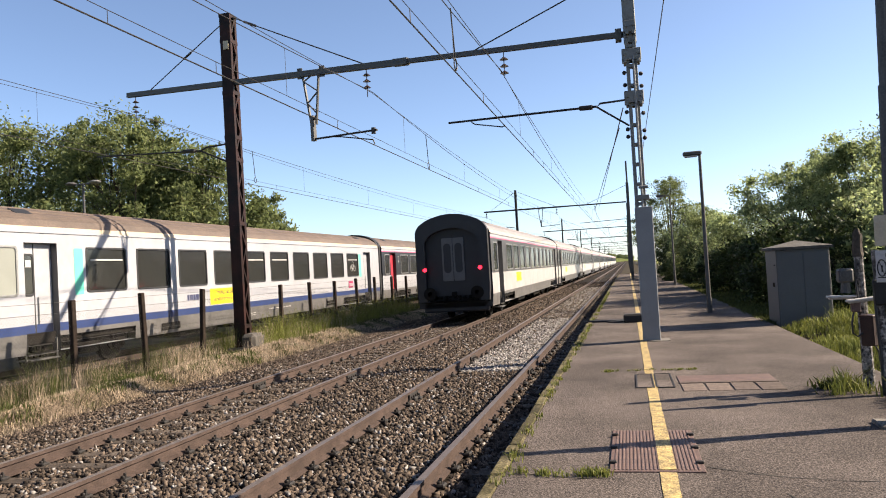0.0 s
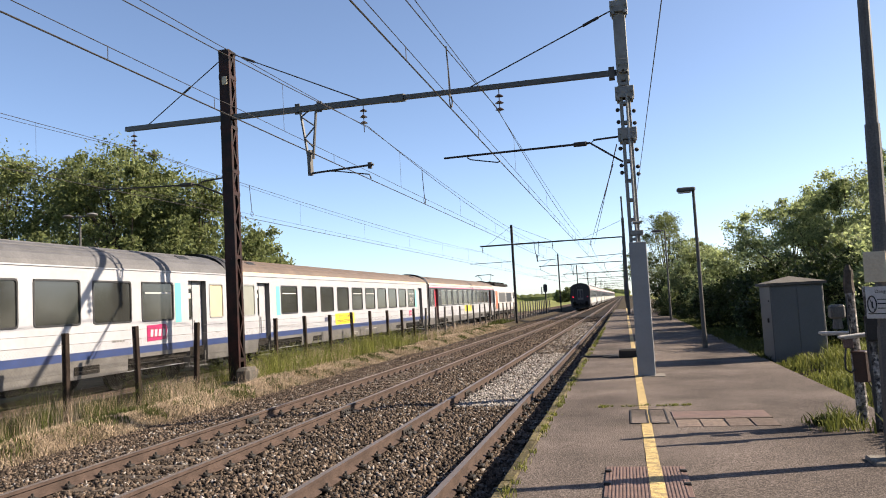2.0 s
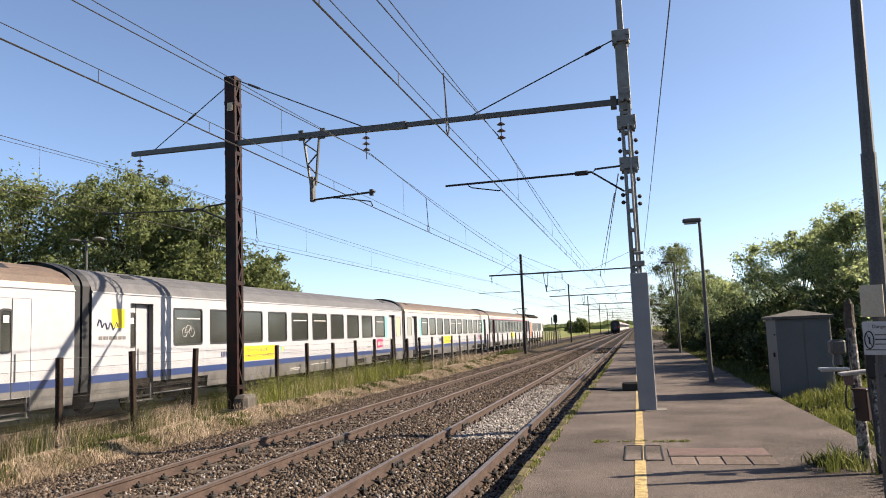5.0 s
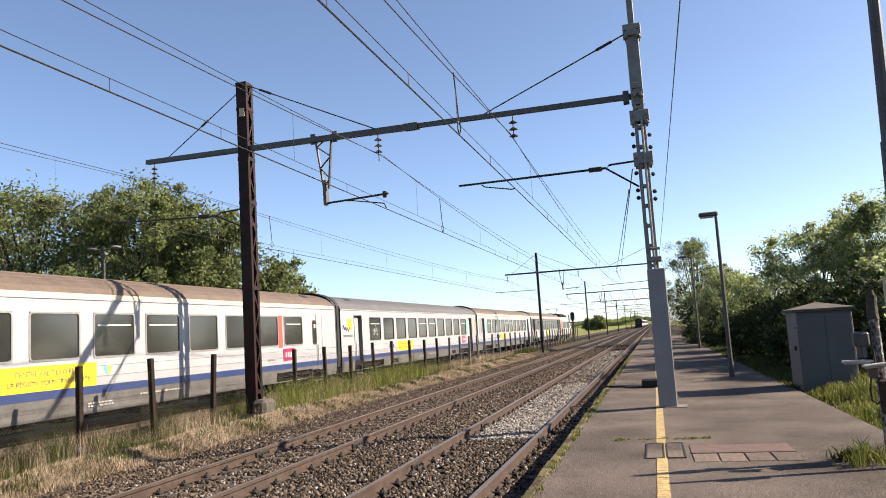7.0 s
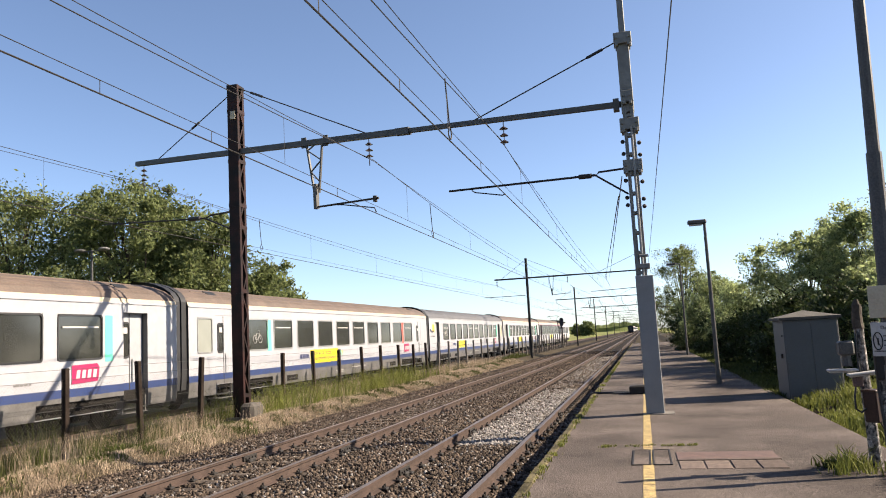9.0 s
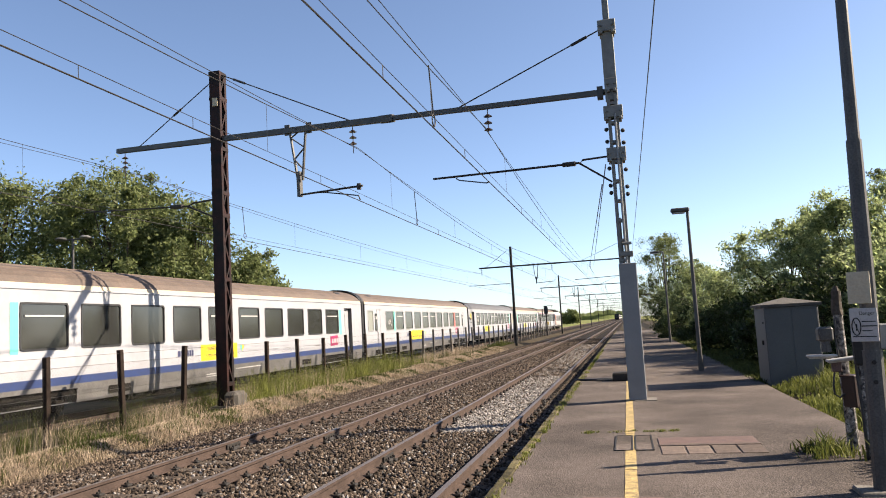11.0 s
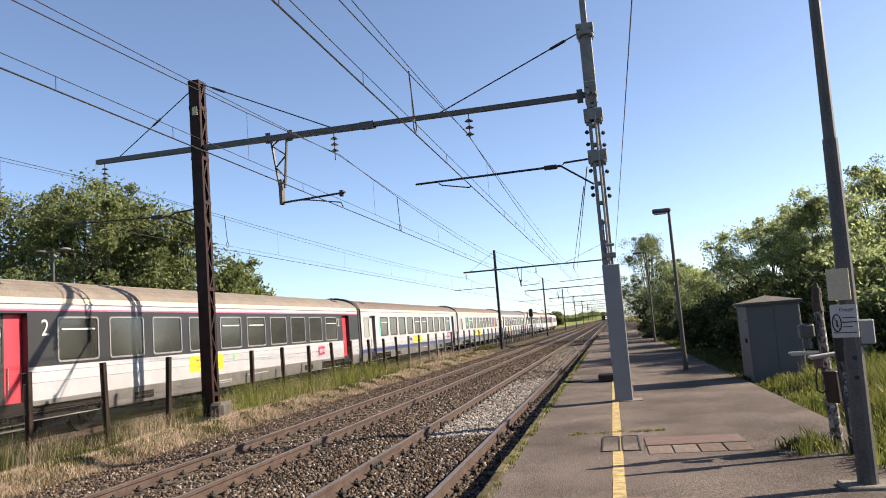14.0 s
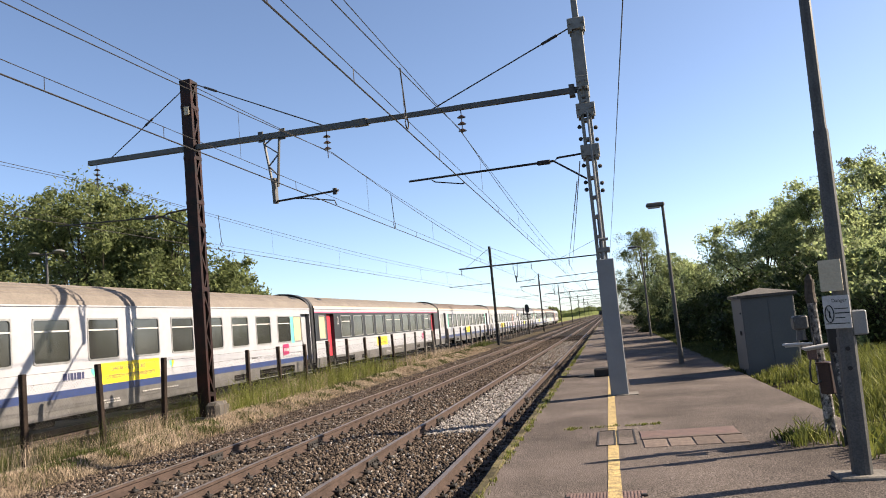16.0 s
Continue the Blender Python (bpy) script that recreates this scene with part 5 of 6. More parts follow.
def tree(x, y, height, spread, seed, mat, label, leaves=9000, size=0.16, low=0.25, name="tree", category="tree", group=""):
    rng = np.random.default_rng(seed)
    t = thing(name, pose(x, y, -0.1), label, category, group)
    limbs = bmesh.new()
    centres, radii = [], []
    rod(limbs, (0, 0, -0.2), (0.1, 0, height * 0.5), 0.02 * height, 8, 0.012 * height)
    count = int(34 + spread * 7)
    for k in range(count):
        u = rng.random()
        z = height * (low + (0.97 - low) * u)
        shell = math.sin(math.pi * min(0.98, 0.16 + 0.8 * u)) ** 0.7
        rad = spread * shell * (0.35 + 0.65 * rng.random() ** 0.5)
        a = rng.random() * math.tau
        c = Vector((rad * math.cos(a), rad * math.sin(a), z + rng.normal() * 0.02 * height))
        rod(limbs, (0.05, 0, height * (0.12 + 0.36 * rng.random())), c, 0.006 * height, 5, 0.002 * height)
        for j in range(3):
            off = rng.normal(size=3) * spread * 0.15
            centres.append((c.x + off[0], c.y + off[1], c.z + off[2] * 0.7))
            radii.append(spread * (0.15 + 0.2 * rng.random()))
        # a loose twig that breaks the outline
        w = c + (c - Vector((0, 0, height * 0.4))).normalized() * spread * 0.22 * rng.random()
        centres.append(tuple(w))
        radii.append(spread * 0.1)
    part("trunk", limbs, BARK, t)
    per = max(10, leaves // len(centres))
    crown = quads_object("crown", leaf_cloud(rng, np.array(centres), np.array(radii), per, size), mat, t)
    tagged(crown, kind="stuff")
    return t


WOODS = "trees behind the siding"
for i, (x, y, h, r, m) in enumerate(((-44, 42, 11.5, 6.5, LEAF_GREY), (-37.5, 40, 12.3, 6.0, LEAF_GREY), (-31.5, 42, 12.6, 5.5, LEAF_GREY), (-28.5, 40, 11.6, 4.6, LEAF_GREY), (-24.5, 41, 9.8, 4.0, LEAF_GREY), (-23.2, 45, 6.8, 3.0, LEAF_GREY), (-33, 35, 6.0, 4.5, LEAF), (-27, 36, 5.6, 3.5, LEAF_GREY))):
    tree(x, y, h, r, 20 + i, m, "broad leafy tree with dense olive-green crown", leaves=34000, size=0.125, low=0.1, group=WOODS)
SCRUB = "trees beside the platform"
for i, (x, y, h, r, m, n) in enumerate(((4.0, 76, 9.0, 3.1, LEAF_GREY, 15000), (5.6, 64, 5.8, 2.6, LEAF, 8000), (4.9, 52, 4.7, 1.9, LEAF_GREY, 7000), (6.2, 42, 4.6, 2.4, LEAF, 9000), (6.6, 33, 5.3, 2.5, LEAF, 12000), (8.6, 31, 5.6, 2.5, LEAF, 13000), (8.1, 34, 6.1, 1.2, LEAF, 6000), (10.9, 32, 6.5, 2.5, LEAF, 15000), (13.4, 32, 6.9, 2.8, LEAF, 15000), (12.3, 38, 7.8, 2.0, LEAF_GREY, 8000), (17.5, 34, 8.4, 2.8, LEAF, 9000), (11.0, 24, 4.2, 2.6, LEAF, 11000), (8.0, 25, 3.6, 2.4, LEAF, 11000))):
    tree(x, y, h, r, 60 + i, m, "young acacia-like tree with loose feathery crown", leaves=int(n * 2.5), size=0.064, low=0.08, group=SCRUB)
HEDGE = "bushes along the platform's back edge"
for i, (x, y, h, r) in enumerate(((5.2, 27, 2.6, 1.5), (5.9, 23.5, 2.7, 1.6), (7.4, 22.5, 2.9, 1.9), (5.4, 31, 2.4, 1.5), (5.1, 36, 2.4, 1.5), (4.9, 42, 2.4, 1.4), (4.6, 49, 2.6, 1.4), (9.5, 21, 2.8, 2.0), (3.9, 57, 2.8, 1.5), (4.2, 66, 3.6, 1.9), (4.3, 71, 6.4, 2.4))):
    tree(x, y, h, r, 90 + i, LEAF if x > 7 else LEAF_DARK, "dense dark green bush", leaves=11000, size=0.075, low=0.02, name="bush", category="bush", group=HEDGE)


def grass(name, label, n, area, height, mat, seed, ground, bend=0.35, width=0.006, clumps=0, spill=0.1):
    """Blades as thin tapered quads. area: x0, x1, y0, y1; ground and height take x, y."""
    rng = np.random.default_rng(seed)
    x0, x1, y0, y1 = area
    if clumps:
        cx, cy = x0 + (x1 - x0) * rng.random(clumps), y0 + (y1 - y0) * rng.random(clumps) ** 1.3
        pick = rng.integers(0, clumps, n)
        x, y = cx[pick] + rng.normal(size=n) * spill, cy[pick] + rng.normal(size=n) * spill
    else:
        x, y = x0 + (x1 - x0) * rng.random(n), y0 + (y1 - y0) * rng.random(n) ** 1.3
    h = height(x, y) * (0.4 + 0.75 * rng.random(n))
    z = ground(x, y)
    a = rng.random(n) * math.tau
    lean = h * bend * rng.random(n)
    w = width * (0.7 + 0.6 * rng.random(n)) * (1 + y / 25)
    dx, dy = np.cos(a), np.sin(a)
    side = rng.random(n) * math.tau
    sx, sy = np.cos(side) * w, np.sin(side) * w
    mid = np.stack([x + dx * lean * 0.35, y + dy * lean * 0.35, z + h * 0.6], -1)
    tip = np.stack([x + dx * lean, y + dy * lean, z + h], -1)
    base = np.stack([x, y, z - 0.02], -1)
    s = np.stack([sx, sy, 0 * sx], -1)
    q1 = np.stack([base - s, base + s, mid + s, mid - s], 1)
    q2 = np.stack([mid - s, mid + s, tip + s * 0.35, tip - s * 0.35], 1)
    ob = quads_object(name, np.concatenate([q1, q2]).reshape(-1, 3), mat)
    return tagged(ob, label, "grass", kind="stuff")


def strip_ground(x, y):
    return np.interp(x, [-15.5, -12.6, -11.4, -9.6, -8.6, -7.9], [-0.4, -0.45, -0.28, -0.02, -0.34, -0.36])


patchy = lambda x, y: 0.55 + 0.45 * np.sin(1.7 * x + 0.9 * y) * np.sin(0.6 * y + 2.0)
grass("dry_grass", "trampled straw-coloured dry grass beside the ballast", 78000, (-10.7, -8.95, 4, 60), lambda x, y: 0.04 + 0.12 * patchy(x, y), GRASS_DRY, 1, strip_ground, bend=1.9, width=0.0021, clumps=1900, spill=0.18)
grass("green_tufts", "low green tufts among the dry grass", 14000, (-10.6, -9.1, 4, 60), lambda x, y: 0.05 + 0.14 * patchy(y, x), GRASS_GREEN, 31, strip_ground, bend=1.0, width=0.005, clumps=260, spill=0.13)
grass("tall_grass", "tall green grass with seed heads along the fence", 16000, (-12.5, -10.6, 6, 75), lambda x, y: 0.12 + 0.42 * patchy(x, y), GRASS_GREEN, 2, strip_ground, bend=0.6, width=0.0018, clumps=520)
grass("straw_stalks", "bleached dry stalks among the green grass", 13000, (-12.4, -10.4, 6, 60), lambda x, y: 0.25 + 0.5 * patchy(x, y), GRASS_DRY, 3, strip_ground, bend=0.55, width=0.0013, clumps=600)
grass("mast_grass", "tall green tuft behind the mast footing", 5200, (-11.9, -10.3, 20.6, 36), lambda x, y: 0.75 + 0.25 * np.sin(2.3 * y), GRASS_LIME, 4, strip_ground, bend=0.6, width=0.0018, clumps=130, spill=0.2)
grass("mast_straw", "ripe yellow-green stalks with pale seed heads behind the mast", 3000, (-11.9, -10.2, 20.6, 42), lambda x, y: 0.7 + 0.3 * np.sin(2.3 * y), GRASS_LIME, 44, strip_ground, bend=0.6, width=0.0018, clumps=170, spill=0.25)
grass("fence_stalks", "thin dark stalks with drooping seed heads in front of the train", 3600, (-12.3, -10.9, 7, 22), lambda x, y: 0.75 + 0.25 * np.sin(1.9 * y + x), GRASS_GREEN, 45, strip_ground, bend=0.9, width=0.0014, clumps=150, spill=0.2)
verge = lambda x, y: np.full_like(x, 0.1)
grass("verge_grass", "long yellow-green grass on the verge beside the cabinet", 26000, (3.15, 8.5, 9.6, 19), lambda x, y: (0.12 + 0.3 * patchy(x, y) + 0.12 * (x > 4.2)) * np.clip((x - 3.0 - 0.1 * (14 - y) * (y < 14)) * 1.2, 0.15, 1), GRASS_LIME, 5, verge, bend=0.7, width=0.005, clumps=800)
grass("verge_straw", "ripe seed stalks on the verge", 4000, (3.9, 8.5, 9.5, 19), lambda x, y: 0.4 + 0.25 * patchy(x, y), GRASS_LIME, 6, verge, bend=0.6, width=0.002, clumps=400)
grass("hedge_grass", "short grass below the bushes", 16000, (3.0, 5.2, 19, 60), lambda x, y: 0.14 + 0 * x, GRASS_GREEN, 7, verge, bend=0.8, width=0.006)
edge = lambda x, y: np.full_like(x, PLAT)
grass("kerb_weeds", "thin yellow-green weeds growing in the platform kerb joint", 2000, (-1.06, -1.02, 3, 40), lambda x, y: 0.03 + 0.05 * np.abs(np.sin(3.1 * y)), GRASS_LIME, 8, edge, bend=1.0, width=0.003, clumps=150, spill=0.03)
grass("crack_weeds", "small weeds in a platform crack", 260, (-0.95, -0.25, 6.0, 6.08), lambda x, y: 0.06 + 0 * x, GRASS_LIME, 9, edge, bend=1.2, width=0.004, clumps=25, spill=0.03)
grass("crack_weeds", "small weeds in a platform joint", 260, (-0.6, 0.9, 11.65, 11.75), lambda x, y: 0.03 + 0 * x, GRASS_LIME, 10, edge, bend=1.2, width=0.004, clumps=20, spill=0.03)
grass("post_weeds", "bushy green weeds round the old wooden post", 200, (2.12, 2.7, 9.35, 9.9), lambda x, y: 0.2 + 0.08 * np.sin(9 * x), GRASS_LIME, 11, edge, bend=1.1, width=0.0042, clumps=26, spill=0.06)
grass("post_weeds", "dark leafy weed at the foot of the post", 120, (2.1, 2.3, 9.75, 10.0), lambda x, y: 0.13 + 0 * x, GRASS_GREEN, 13, edge, bend=1.4, width=0.008, clumps=12, spill=0.07)
grass("post_weeds", "low weeds beside the sign post", 200, (2.7, 3.2, 8.2, 9.2), lambda x, y: 0.22 + 0 * x, GRASS_LIME, 12, edge, bend=0.9, width=0.01, clumps=18)


# ---- distance ----
def far_woods():
    verts, faces = [], []
    n = 420
    for k in range(n):
        x = -1500 + k * 3.6 * (1 if k < 400 else 1)
        h = 11 + 6 * noise.noise((k * 0.07, 0, 5)) + 4 * noise.noise((k * 0.4, 2, 5)) + 2 * noise.noise((k * 1.3, 2, 9))
        y = 1250 + 40 * noise.noise((k * 0.05, 7, 1))
        verts += [(x, y, -1), (x + 2, y - 8, h * 0.55), (x, y, h)]
    for k in range(n - 1):
        for j in range(2):
            faces.append((3 * k + j, 3 * k + 3 + j, 3 * k + 4 + j, 3 * k + 1 + j))
    ob = raw("far_woods", verts, faces, LEAF_GREY)
    tagged(ob, "low dark line of distant woods beyond the fields", "woods", kind="stuff")


far_woods()
for i, (x, y, h, r) in enumerate(((-22, 330, 5.5, 3.5), (-27, 345, 5, 3), (-95, 430, 10, 7))):
    tree(x, y, h, r, 140 + i, LEAF_GREY, "distant round field tree", leaves=3500, size=0.5, low=0.15, group="far field trees")


# ---- platform furniture ----
def street_lamp(x, y, h, arm, label):
    t = thing("platform_lamp", pose(x, y, PLAT - 0.08), label, "street lamp", "platform lamps")
    bm = bmesh.new()
    rod(bm, (0, 0, 0), (0, 0, h), 0.065, 12, 0.04)
    rod(bm, (0, 0, 0), (0, 0, 0.5), 0.075, 12)
    part("pole", bm, GREY_STEEL, t)
    bm = bmesh.new()
    if arm > 0.6:
        rod(bm, (0, 0, h), (-arm + 0.5, 0, h + 0.05), 0.03, 8)
    block(bm, -arm, -arm + 0.52, -0.11, 0.11, h - 0.03, h + 0.09, 0.03)
    part("lamp_head", bm, GREY_STEEL, t)
    bm = bmesh.new()
    block(bm, -arm + 0.04, -arm + 0.4, -0.08, 0.08, h - 0.07, h - 0.03, 0.015)
    part("lamp_glass", bm, SIGN_WHITE, t)


street_lamp(2.2, 23.25, 4.65, 0.46, "slim dark grey platform lamp with flat head")
street_lamp(2.62, 47.0, 5.35, 0.75, "slim dark platform lamp with short arm")


def yard_lamp(x, y, h):
    t = thing("yard_lamp", pose(x, y, -0.2), "grey yard lamp with two round heads behind the train", "street lamp", "yard lamps")
    bm = bmesh.new()
    rod(bm, (0, 0, 0), (0, 0, h), 0.07, 10, 0.05)
    rod(bm, (-0.7, 0, h - 0.05), (0.7, 0, h - 0.05), 0.03, 8)
    part("pole", bm, GREY_STEEL, t)
    for s in (-1, 1):
        bm = bmesh.new()
        ball(bm, (s * 0.6, 0, h), 0.24, 12, 0.36)
        part("lamp_head", bm, GREY_STEEL if s < 0 else GALV, t)


yard_lamp(-22.2, 28.0, 6.6)
yard_lamp(-23.2, 47.0, 6.9)


def cabinet():
    c = thing("equipment_cabinet", pose(3.81, 19.3, 0.1), "grey steel trackside cabinet with shallow pitched lid", "cabinet")
    bm = bmesh.new()
    block(bm, -0.56, 0.56, -0.68, 0.68, 0.0, 1.74, 0.015)
    part("body", bm, SHED, c)
    bm = bmesh.new()
    a = [bm.verts.new((sx * 0.63, sy * 0.75, 1.74)) for sx, sy in ((-1, -1), (1, -1), (1, 1), (-1, 1))]
    b = [bm.verts.new((sx * 0.63, sy * 0.75, 1.8)) for sx, sy in ((-1, -1), (1, -1), (1, 1), (-1, 1))]
    top = bm.verts.new((0, 0, 1.95))
    bm.faces.new(a[::-1])
    for i in range(4):
        j = (i + 1) % 4
        bm.faces.new((a[i], a[j], b[j], b[i]))
        bm.faces.new((b[i], b[j], top))
    part("lid", bm, DARK_CONCRETE, c, "weathered grey pitched lid")
    for s in (-1, 1):
        bm = bmesh.new()
        block(bm, min(s * 0.01, s * 0.53), max(s * 0.01, s * 0.53), -0.69, -0.675, 0.08, 1.68, 0.004)
        part("door", bm, SHED, c)
    bm = bmesh.new()
    block(bm, -0.6, -0.56, -0.35, -0.3, 0.9, 1.0, 0.006)
    ball(bm, (-0.57, -0.5, 1.4), 0.02, 6)
    part("latch", bm, IRON, c)


cabinet()


def sign_post():
    t = thing("sign_post", pose(2.33, 7.75, PLAT, 0, 1.15, 0), "tall grey steel post with two notice panels on a concrete base", "post")
    bm = bmesh.new()
    rod(bm, (0, 0, 0), (0, 0, 1.22), 0.088, 12, 0.083)
    rod(bm, (0, 0, 1.2), (0, 0, 3.1), 0.075, 12, 0.066)
    rod(bm, (0, 0, 3.1), (0, 0, 7.5), 0.056, 12, 0.04)
    part("pole", bm, GREY_STEEL, t)
    bm = bmesh.new()
    block(bm, -0.22, 0.22, -0.16, 0.16, -0.03, 0.03, 0.012)
    part("base_plate", bm, CONCRETE, t)
    bm = bmesh.new()
    for z in (0.95, 1.12):
        rod(bm, (-0.02, -0.095, z), (-0.02, -0.07, z), 0.02, 8)
    part("bolt", bm, IRON, t)
    turn = pose(-0.05, -0.1, 0, 0, 0, -30)
    for nm, mt, z0, z1 in (("notice_panel", SIGN_CREAM, 1.63, 1.91), ("warning_panel", SIGN_WHITE, 1.3, 1.59)):
        bm = bmesh.new()
        block(bm, -0.135, 0.05 if z0 > 1.5 else 0.085, -0.008, 0.008, z0, z1, 0.003)
        p = part(nm, bm, mt, t, at=turn)
        if nm == "warning_panel":
            bm = bmesh.new()
            for k in range(20):
                a0, a1 = math.tau * k / 20, math.tau * (k + 1) / 20
                rod(bm, (-0.085 + 0.036 * math.cos(a0), -0.01, 1.43 + 0.075 * math.sin(a0)), (-0.085 + 0.036 * math.cos(a1), -0.01, 1.43 + 0.075 * math.sin(a1)), 0.005, 5)
            bar(bm, (-0.105, -0.01, 1.49), (-0.065, -0.01, 1.37), 0.008, 0.004)
            block(bm, -0.09, -0.078, -0.012, -0.008, 1.395, 1.455)
            part("warning_symbol", bm, IRON, p)
            bm = bmesh.new()
            writing("warning_word", "Danger", 0.042, IRON, p, pose(0.005, -0.0095, 1.545, 90, 0, 0))
            for z, a, b, h in ((1.47, -0.04, 0.07, 0.008), (1.43, -0.04, 0.08, 0.01), (1.39, -0.04, 0.04, 0.008), (1.34, -0.12, 0.07, 0.008)):
                block(bm, a, b, -0.011, -0.008, z, z + h)
            part("lettering", bm, IRON, p)
        else:
            bm = bmesh.new()
            for k in range(4):
                block(bm, -0.12, 0.03 - 0.03 * (k % 2), -0.011, -0.008, 1.7 + 0.045 * k, 1.705 + 0.045 * k)
            part("lettering", bm, CREAM, p)
    bm = bmesh.new()
    block(bm, 0.05, 0.18, -0.05, 0.05, 1.23, 1.45, 0.012)
    part("junction_box", bm, GREY_BOX, t)


sign_post()


def worn_pole(bm, r0, r1, z1, rings=14, seg=12, seed=1):
    """A slightly crooked round timber, its surface uneven."""
    rng = random.Random(seed)
    rows = []
    for k in range(rings + 1):
        f = k / rings
        r = r0 + (r1 - r0) * f
        cx, cy = 0.006 * math.sin(5 * f + seed), 0.006 * math.sin(4 * f + 2 * seed)
        rows.append([bm.verts.new((cx + r * (1 + rng.uniform(-0.05, 0.05)) * math.cos(math.tau * j / seg), cy + r * (1 + rng.uniform(-0.05, 0.05)) * math.sin(math.tau * j / seg), z1 * f)) for j in range(seg)])
    for p, q in zip(rows, rows[1:]):
        for j in range(seg):
            i = (j + 1) % seg
            bm.faces.new((p[j], p[i], q[i], q[j]))
    bm.faces.new(rows[-1])
    return bm


def old_post():
    t = thing("old_wooden_post", pose(2.64, 9.87, PLAT - 0.03, 0, -0.6, 0), "old round wooden post with flaking white paint and electrical gear", "post", "old posts beside the platform")
    part("timber", worn_pole(bmesh.new(), 0.066, 0.05, 1.56), PEEL, t)
    bm = worn_pole(bmesh.new(), 0.062, 0.05, 0.27, 5, 10, 3)
    rod(bm, (0, 0, 0.26), (0.008, 0, 0.33), 0.05, 10, 0.02)
    part("rotten_top", bm, BARK, t, "dark rotten post top", at=pose(0, 0, 1.55))
    bm = bmesh.new()
    block(bm, -0.085, 0.085, -0.085, 0.085, 0.0, 0.34, 0.012)
    block(bm, -0.095, 0.095, -0.095, 0.095, 0.33, 0.35, 0.006)
    box = part("switch_box", bm, BROWN_BOX, t, "dark brown metal switch box", at=pose(0.03, -0.16, 0.53, 0, 0, 38))
    part("latch", rod(bmesh.new(), (0, -0.085, 0.17), (0, -0.1, 0.17), 0.014, 8), IRON, box)
    for nm, x0, x1, y, z, tilt in (("white_arm", -0.38, -0.07, -0.02, 1.1, 1.5), ("white_arm", -0.22, 0.12, -0.2, 1.05, -5.0)):
        bm = bmesh.new()
        block(bm, 0, x1 - x0, -0.06, 0.06, -0.014, 0.014, 0.008)
        block(bm, 0.02, x1 - x0 - 0.03, -0.035, 0.035, -0.03, -0.012, 0.006)
        part(nm, bm, SIGN_WHITE, t, "flat white enamelled bracket", at=pose(x0, y, z, 0, tilt, 0))
    bm = bmesh.new()
    block(bm, -0.04, 0.06, -0.03, 0.03, -0.06, 0.06, 0.01)
    part("socket", bm, RUST_PLATE, t, at=pose(-0.13, -0.18, 0.98))
    bm = bmesh.new()
    block(bm, -0.08, 0.08, -0.08, 0.08, -0.08, 0.08, 0.02)
    rod(bm, (-0.03, -0.08, 0.02), (-0.03, -0.11, 0.02), 0.04, 12, 0.045)
    rod(bm, (0.0, 0, -0.2), (0.0, 0, -0.06), 0.06, 10, 0.045)
    block(bm, 0.05, 0.15, -0.02, 0.02, -0.02, 0.03)
    part("loudspeaker", bm, GREY_STEEL, t, "weathered grey loudspeaker fitting", at=pose(-0.17, -0.03, 1.34))
    for pts in ([(-0.14, -0.18, 0.95), (-0.17, -0.18, 0.8), (-0.17, -0.18, 0.68), (-0.12, -0.18, 0.64), (-0.06, -0.17, 0.68)], [(-0.05, -0.06, 1.5), (-0.07, -0.06, 1.3), (-0.06, -0.07, 1.12), (-0.07, -0.07, 0.9)], [(0.06, -0.13, 0.54), (0.1, -0.12, 0.45), (0.12, -0.1, 0.2), (0.12, -0.1, 0.02)]):
        part("cable", path_rod(bmesh.new(), pts, 0.011), RUBBER, t)


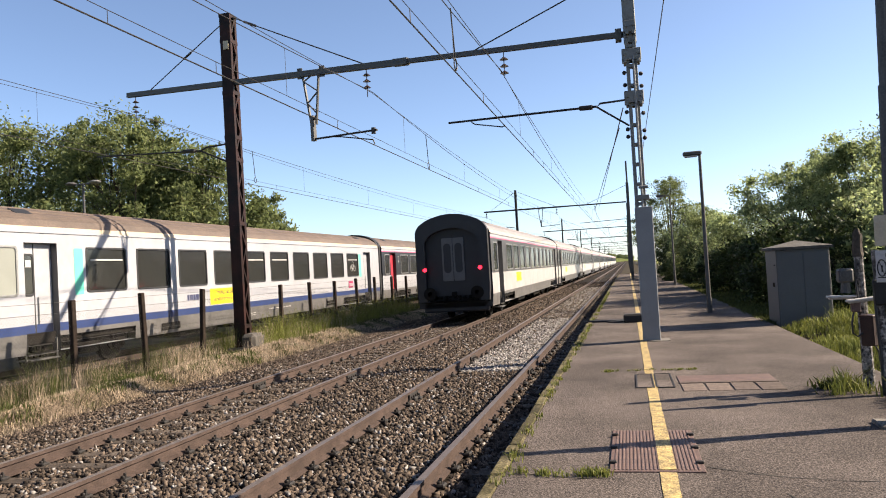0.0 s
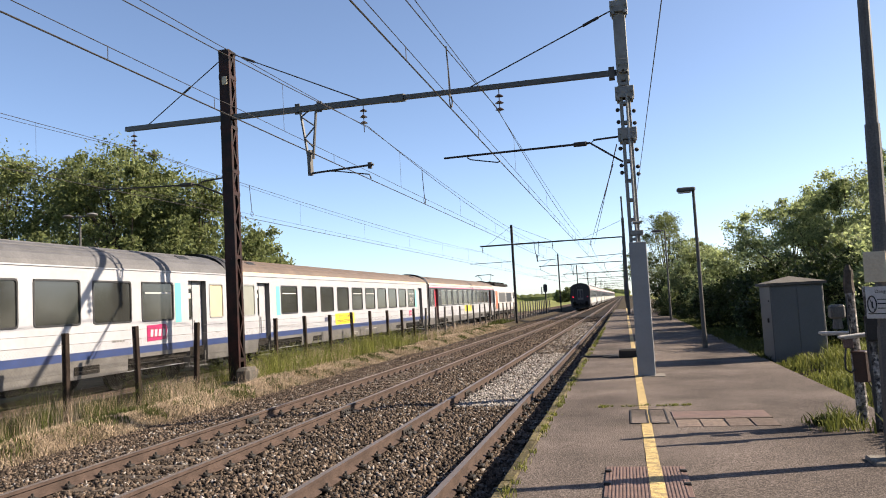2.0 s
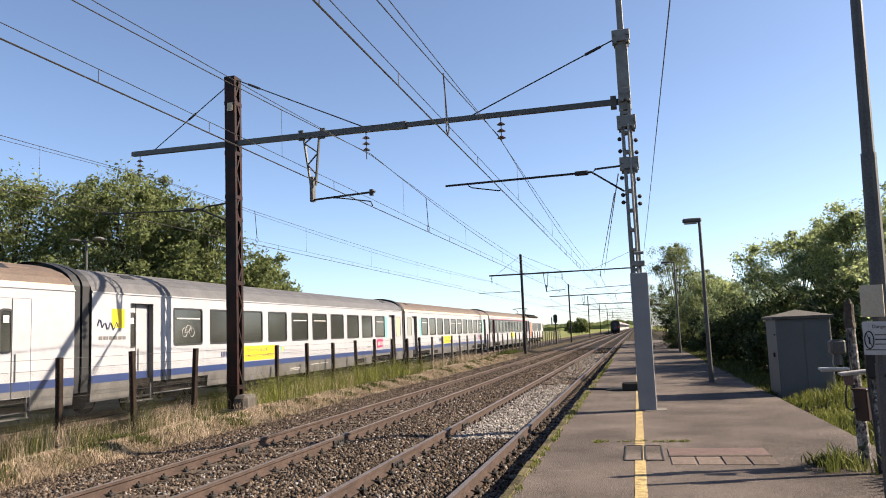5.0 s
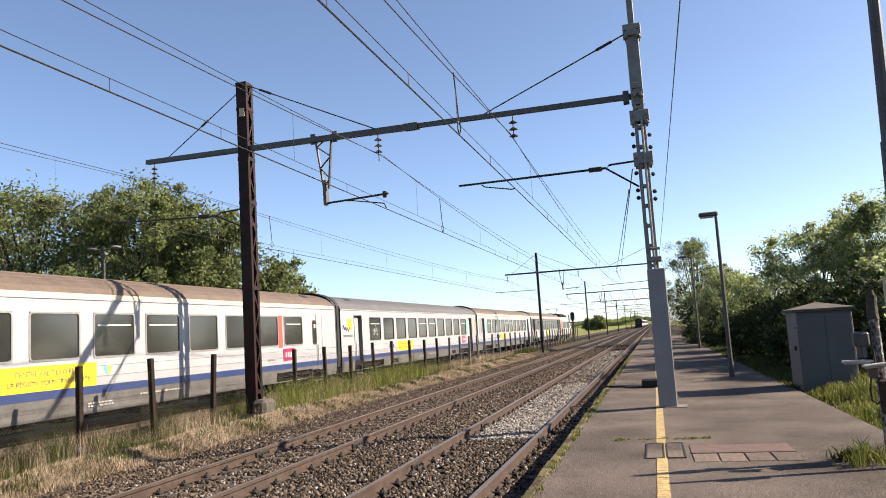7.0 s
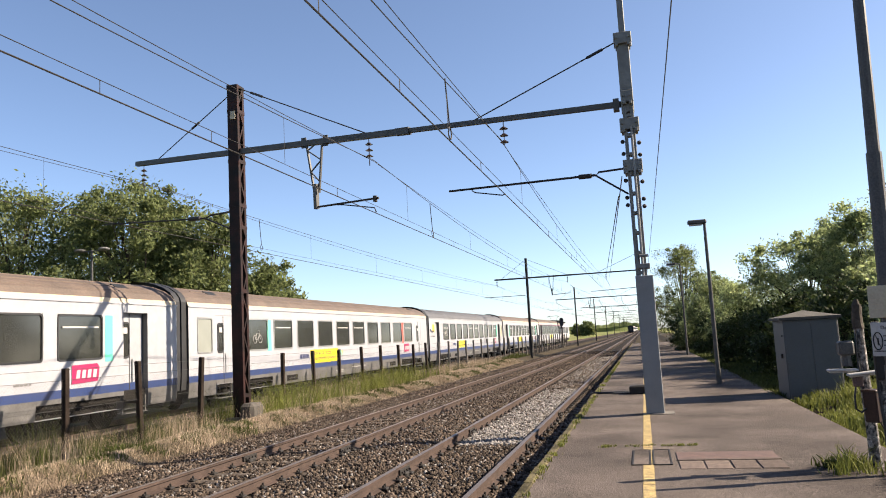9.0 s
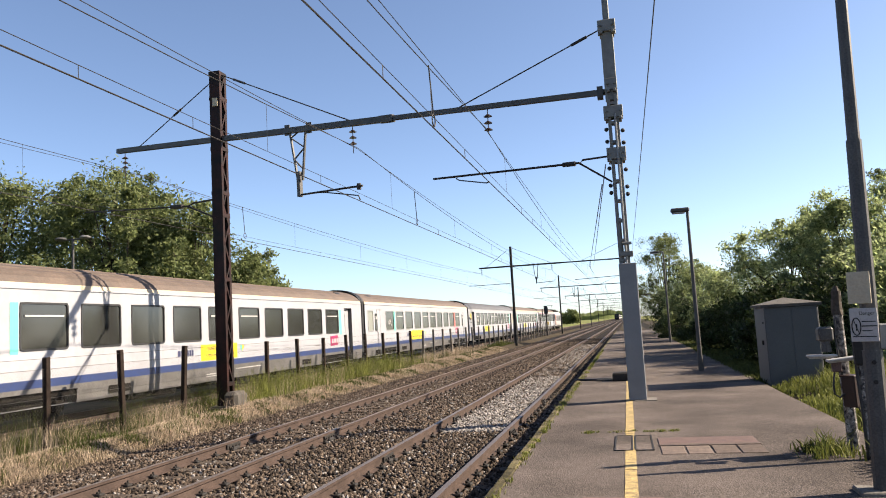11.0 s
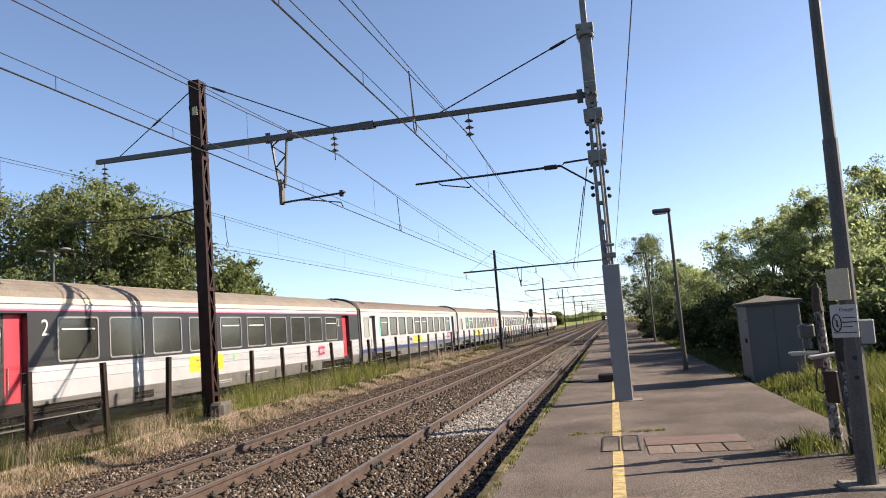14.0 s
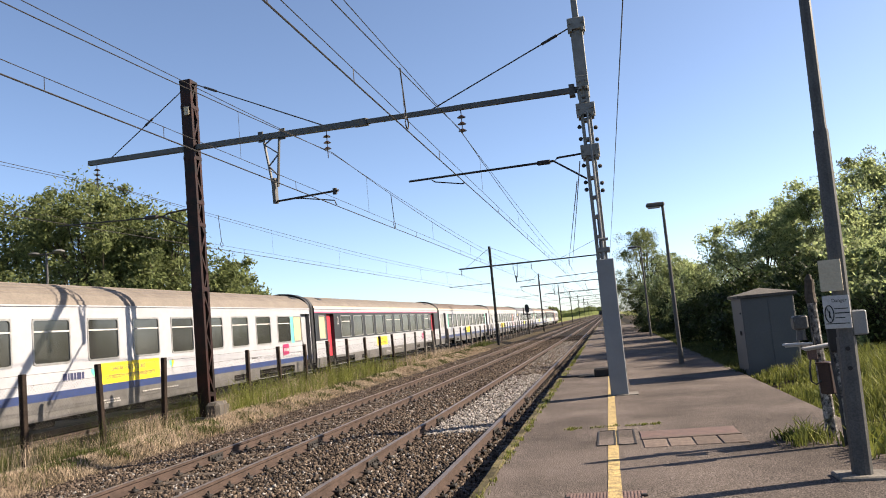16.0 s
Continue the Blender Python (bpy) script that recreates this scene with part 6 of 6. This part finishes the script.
def second_post():
    t = thing("old_wooden_post", pose(2.68, 9.33, PLAT - 0.03, 0, -1.0, 0), "thin grey wooden post with peeling paint and black cables", "post", "old posts beside the platform")
    part("timber", worn_pole(bmesh.new(), 0.045, 0.04, 1.62, seed=5), PEEL, t)
    for dx, r in ((-0.05, 0.016), (0.05, 0.012)):
        part("cable", path_rod(bmesh.new(), [(dx, -0.03, 0.0), (dx * 0.9, -0.035, 0.5), (dx * 1.1, -0.03, 0.9), (dx * 0.8, -0.03, 1.3)], r), RUBBER, t)
    part("terminal_box", block(bmesh.new(), -0.07, 0.07, -0.1, -0.02, 1.02, 1.3, 0.012), IRON, t, "small dark terminal box")


old_post()
second_post()


def hose(y, x0, x1, label):
    pts = [(x0 + (x1 - x0) * k / 8, y + 0.05 * math.sin(k * 0.9), PLAT + 0.022) for k in range(9)] + [(x1 - 0.12, y + 0.12, PLAT + 0.02), (x1 - 0.22, y + 0.4, PLAT - 0.02)]
    bm = bmesh.new()
    path_rod(bm, pts, 0.035, 6)
    tagged(part("cable_duct", bm, RUBBER), label, "cable")


hose(21.15, 0.3, -1.0, "black rubber cable duct across the platform")
bm = bmesh.new()
block(bm, -0.2, 0.62, 20.6, 21.0, PLAT - 0.02, PLAT + 0.22, 0.04)
tagged(part("cable_box", bm, IRON), "low dark cable box at the foot of the pole", "box")
bm = bmesh.new()
block(bm, -0.62, -0.2, 20.8, 21.6, PLAT - 0.02, PLAT + 0.03, 0.006)
for k in range(6):
    block(bm, -0.6 + 0.068 * k, -0.57 + 0.068 * k, 20.85, 21.55, PLAT + 0.03, PLAT + 0.042)
tagged(part("drain_grate", bm, IRON), "dark ribbed drain grate in the platform", "grate")


def signal():
    t = thing("signal", pose(-9.75, 99.0, -0.2), "dark railway signal on a post beside the line", "railway signal")
    bm = bmesh.new()
    rod(bm, (0, 0, 0), (0, 0, 3.6), 0.09, 8)
    part("post", bm, IRON, t)
    bm = bmesh.new()
    block(bm, -0.35, 0.35, -0.12, 0.12, 2.6, 2.7, 0.02)
    block(bm, -0.5, -0.42, -0.3, 0.3, 2.6, 3.6)
    part("platform", bm, IRON, t)
    bm = bmesh.new()
    plate_r = [(px, 3.4 + pz) for px, pz in rounded_rect(0.5, 1.1, 0.24, 3)]
    a = [bm.verts.new((x, -0.1, z)) for x, z in plate_r]
    b = [bm.verts.new((x, 0.02, z)) for x, z in plate_r]
    bm.faces.new(a)
    bm.faces.new(b[::-1])
    for i in range(16):
        j = (i + 1) % 16
        bm.faces.new((a[i], a[j], b[j], b[i]))
    part("signal_head", bm, RUBBER, t)


signal()

motions()
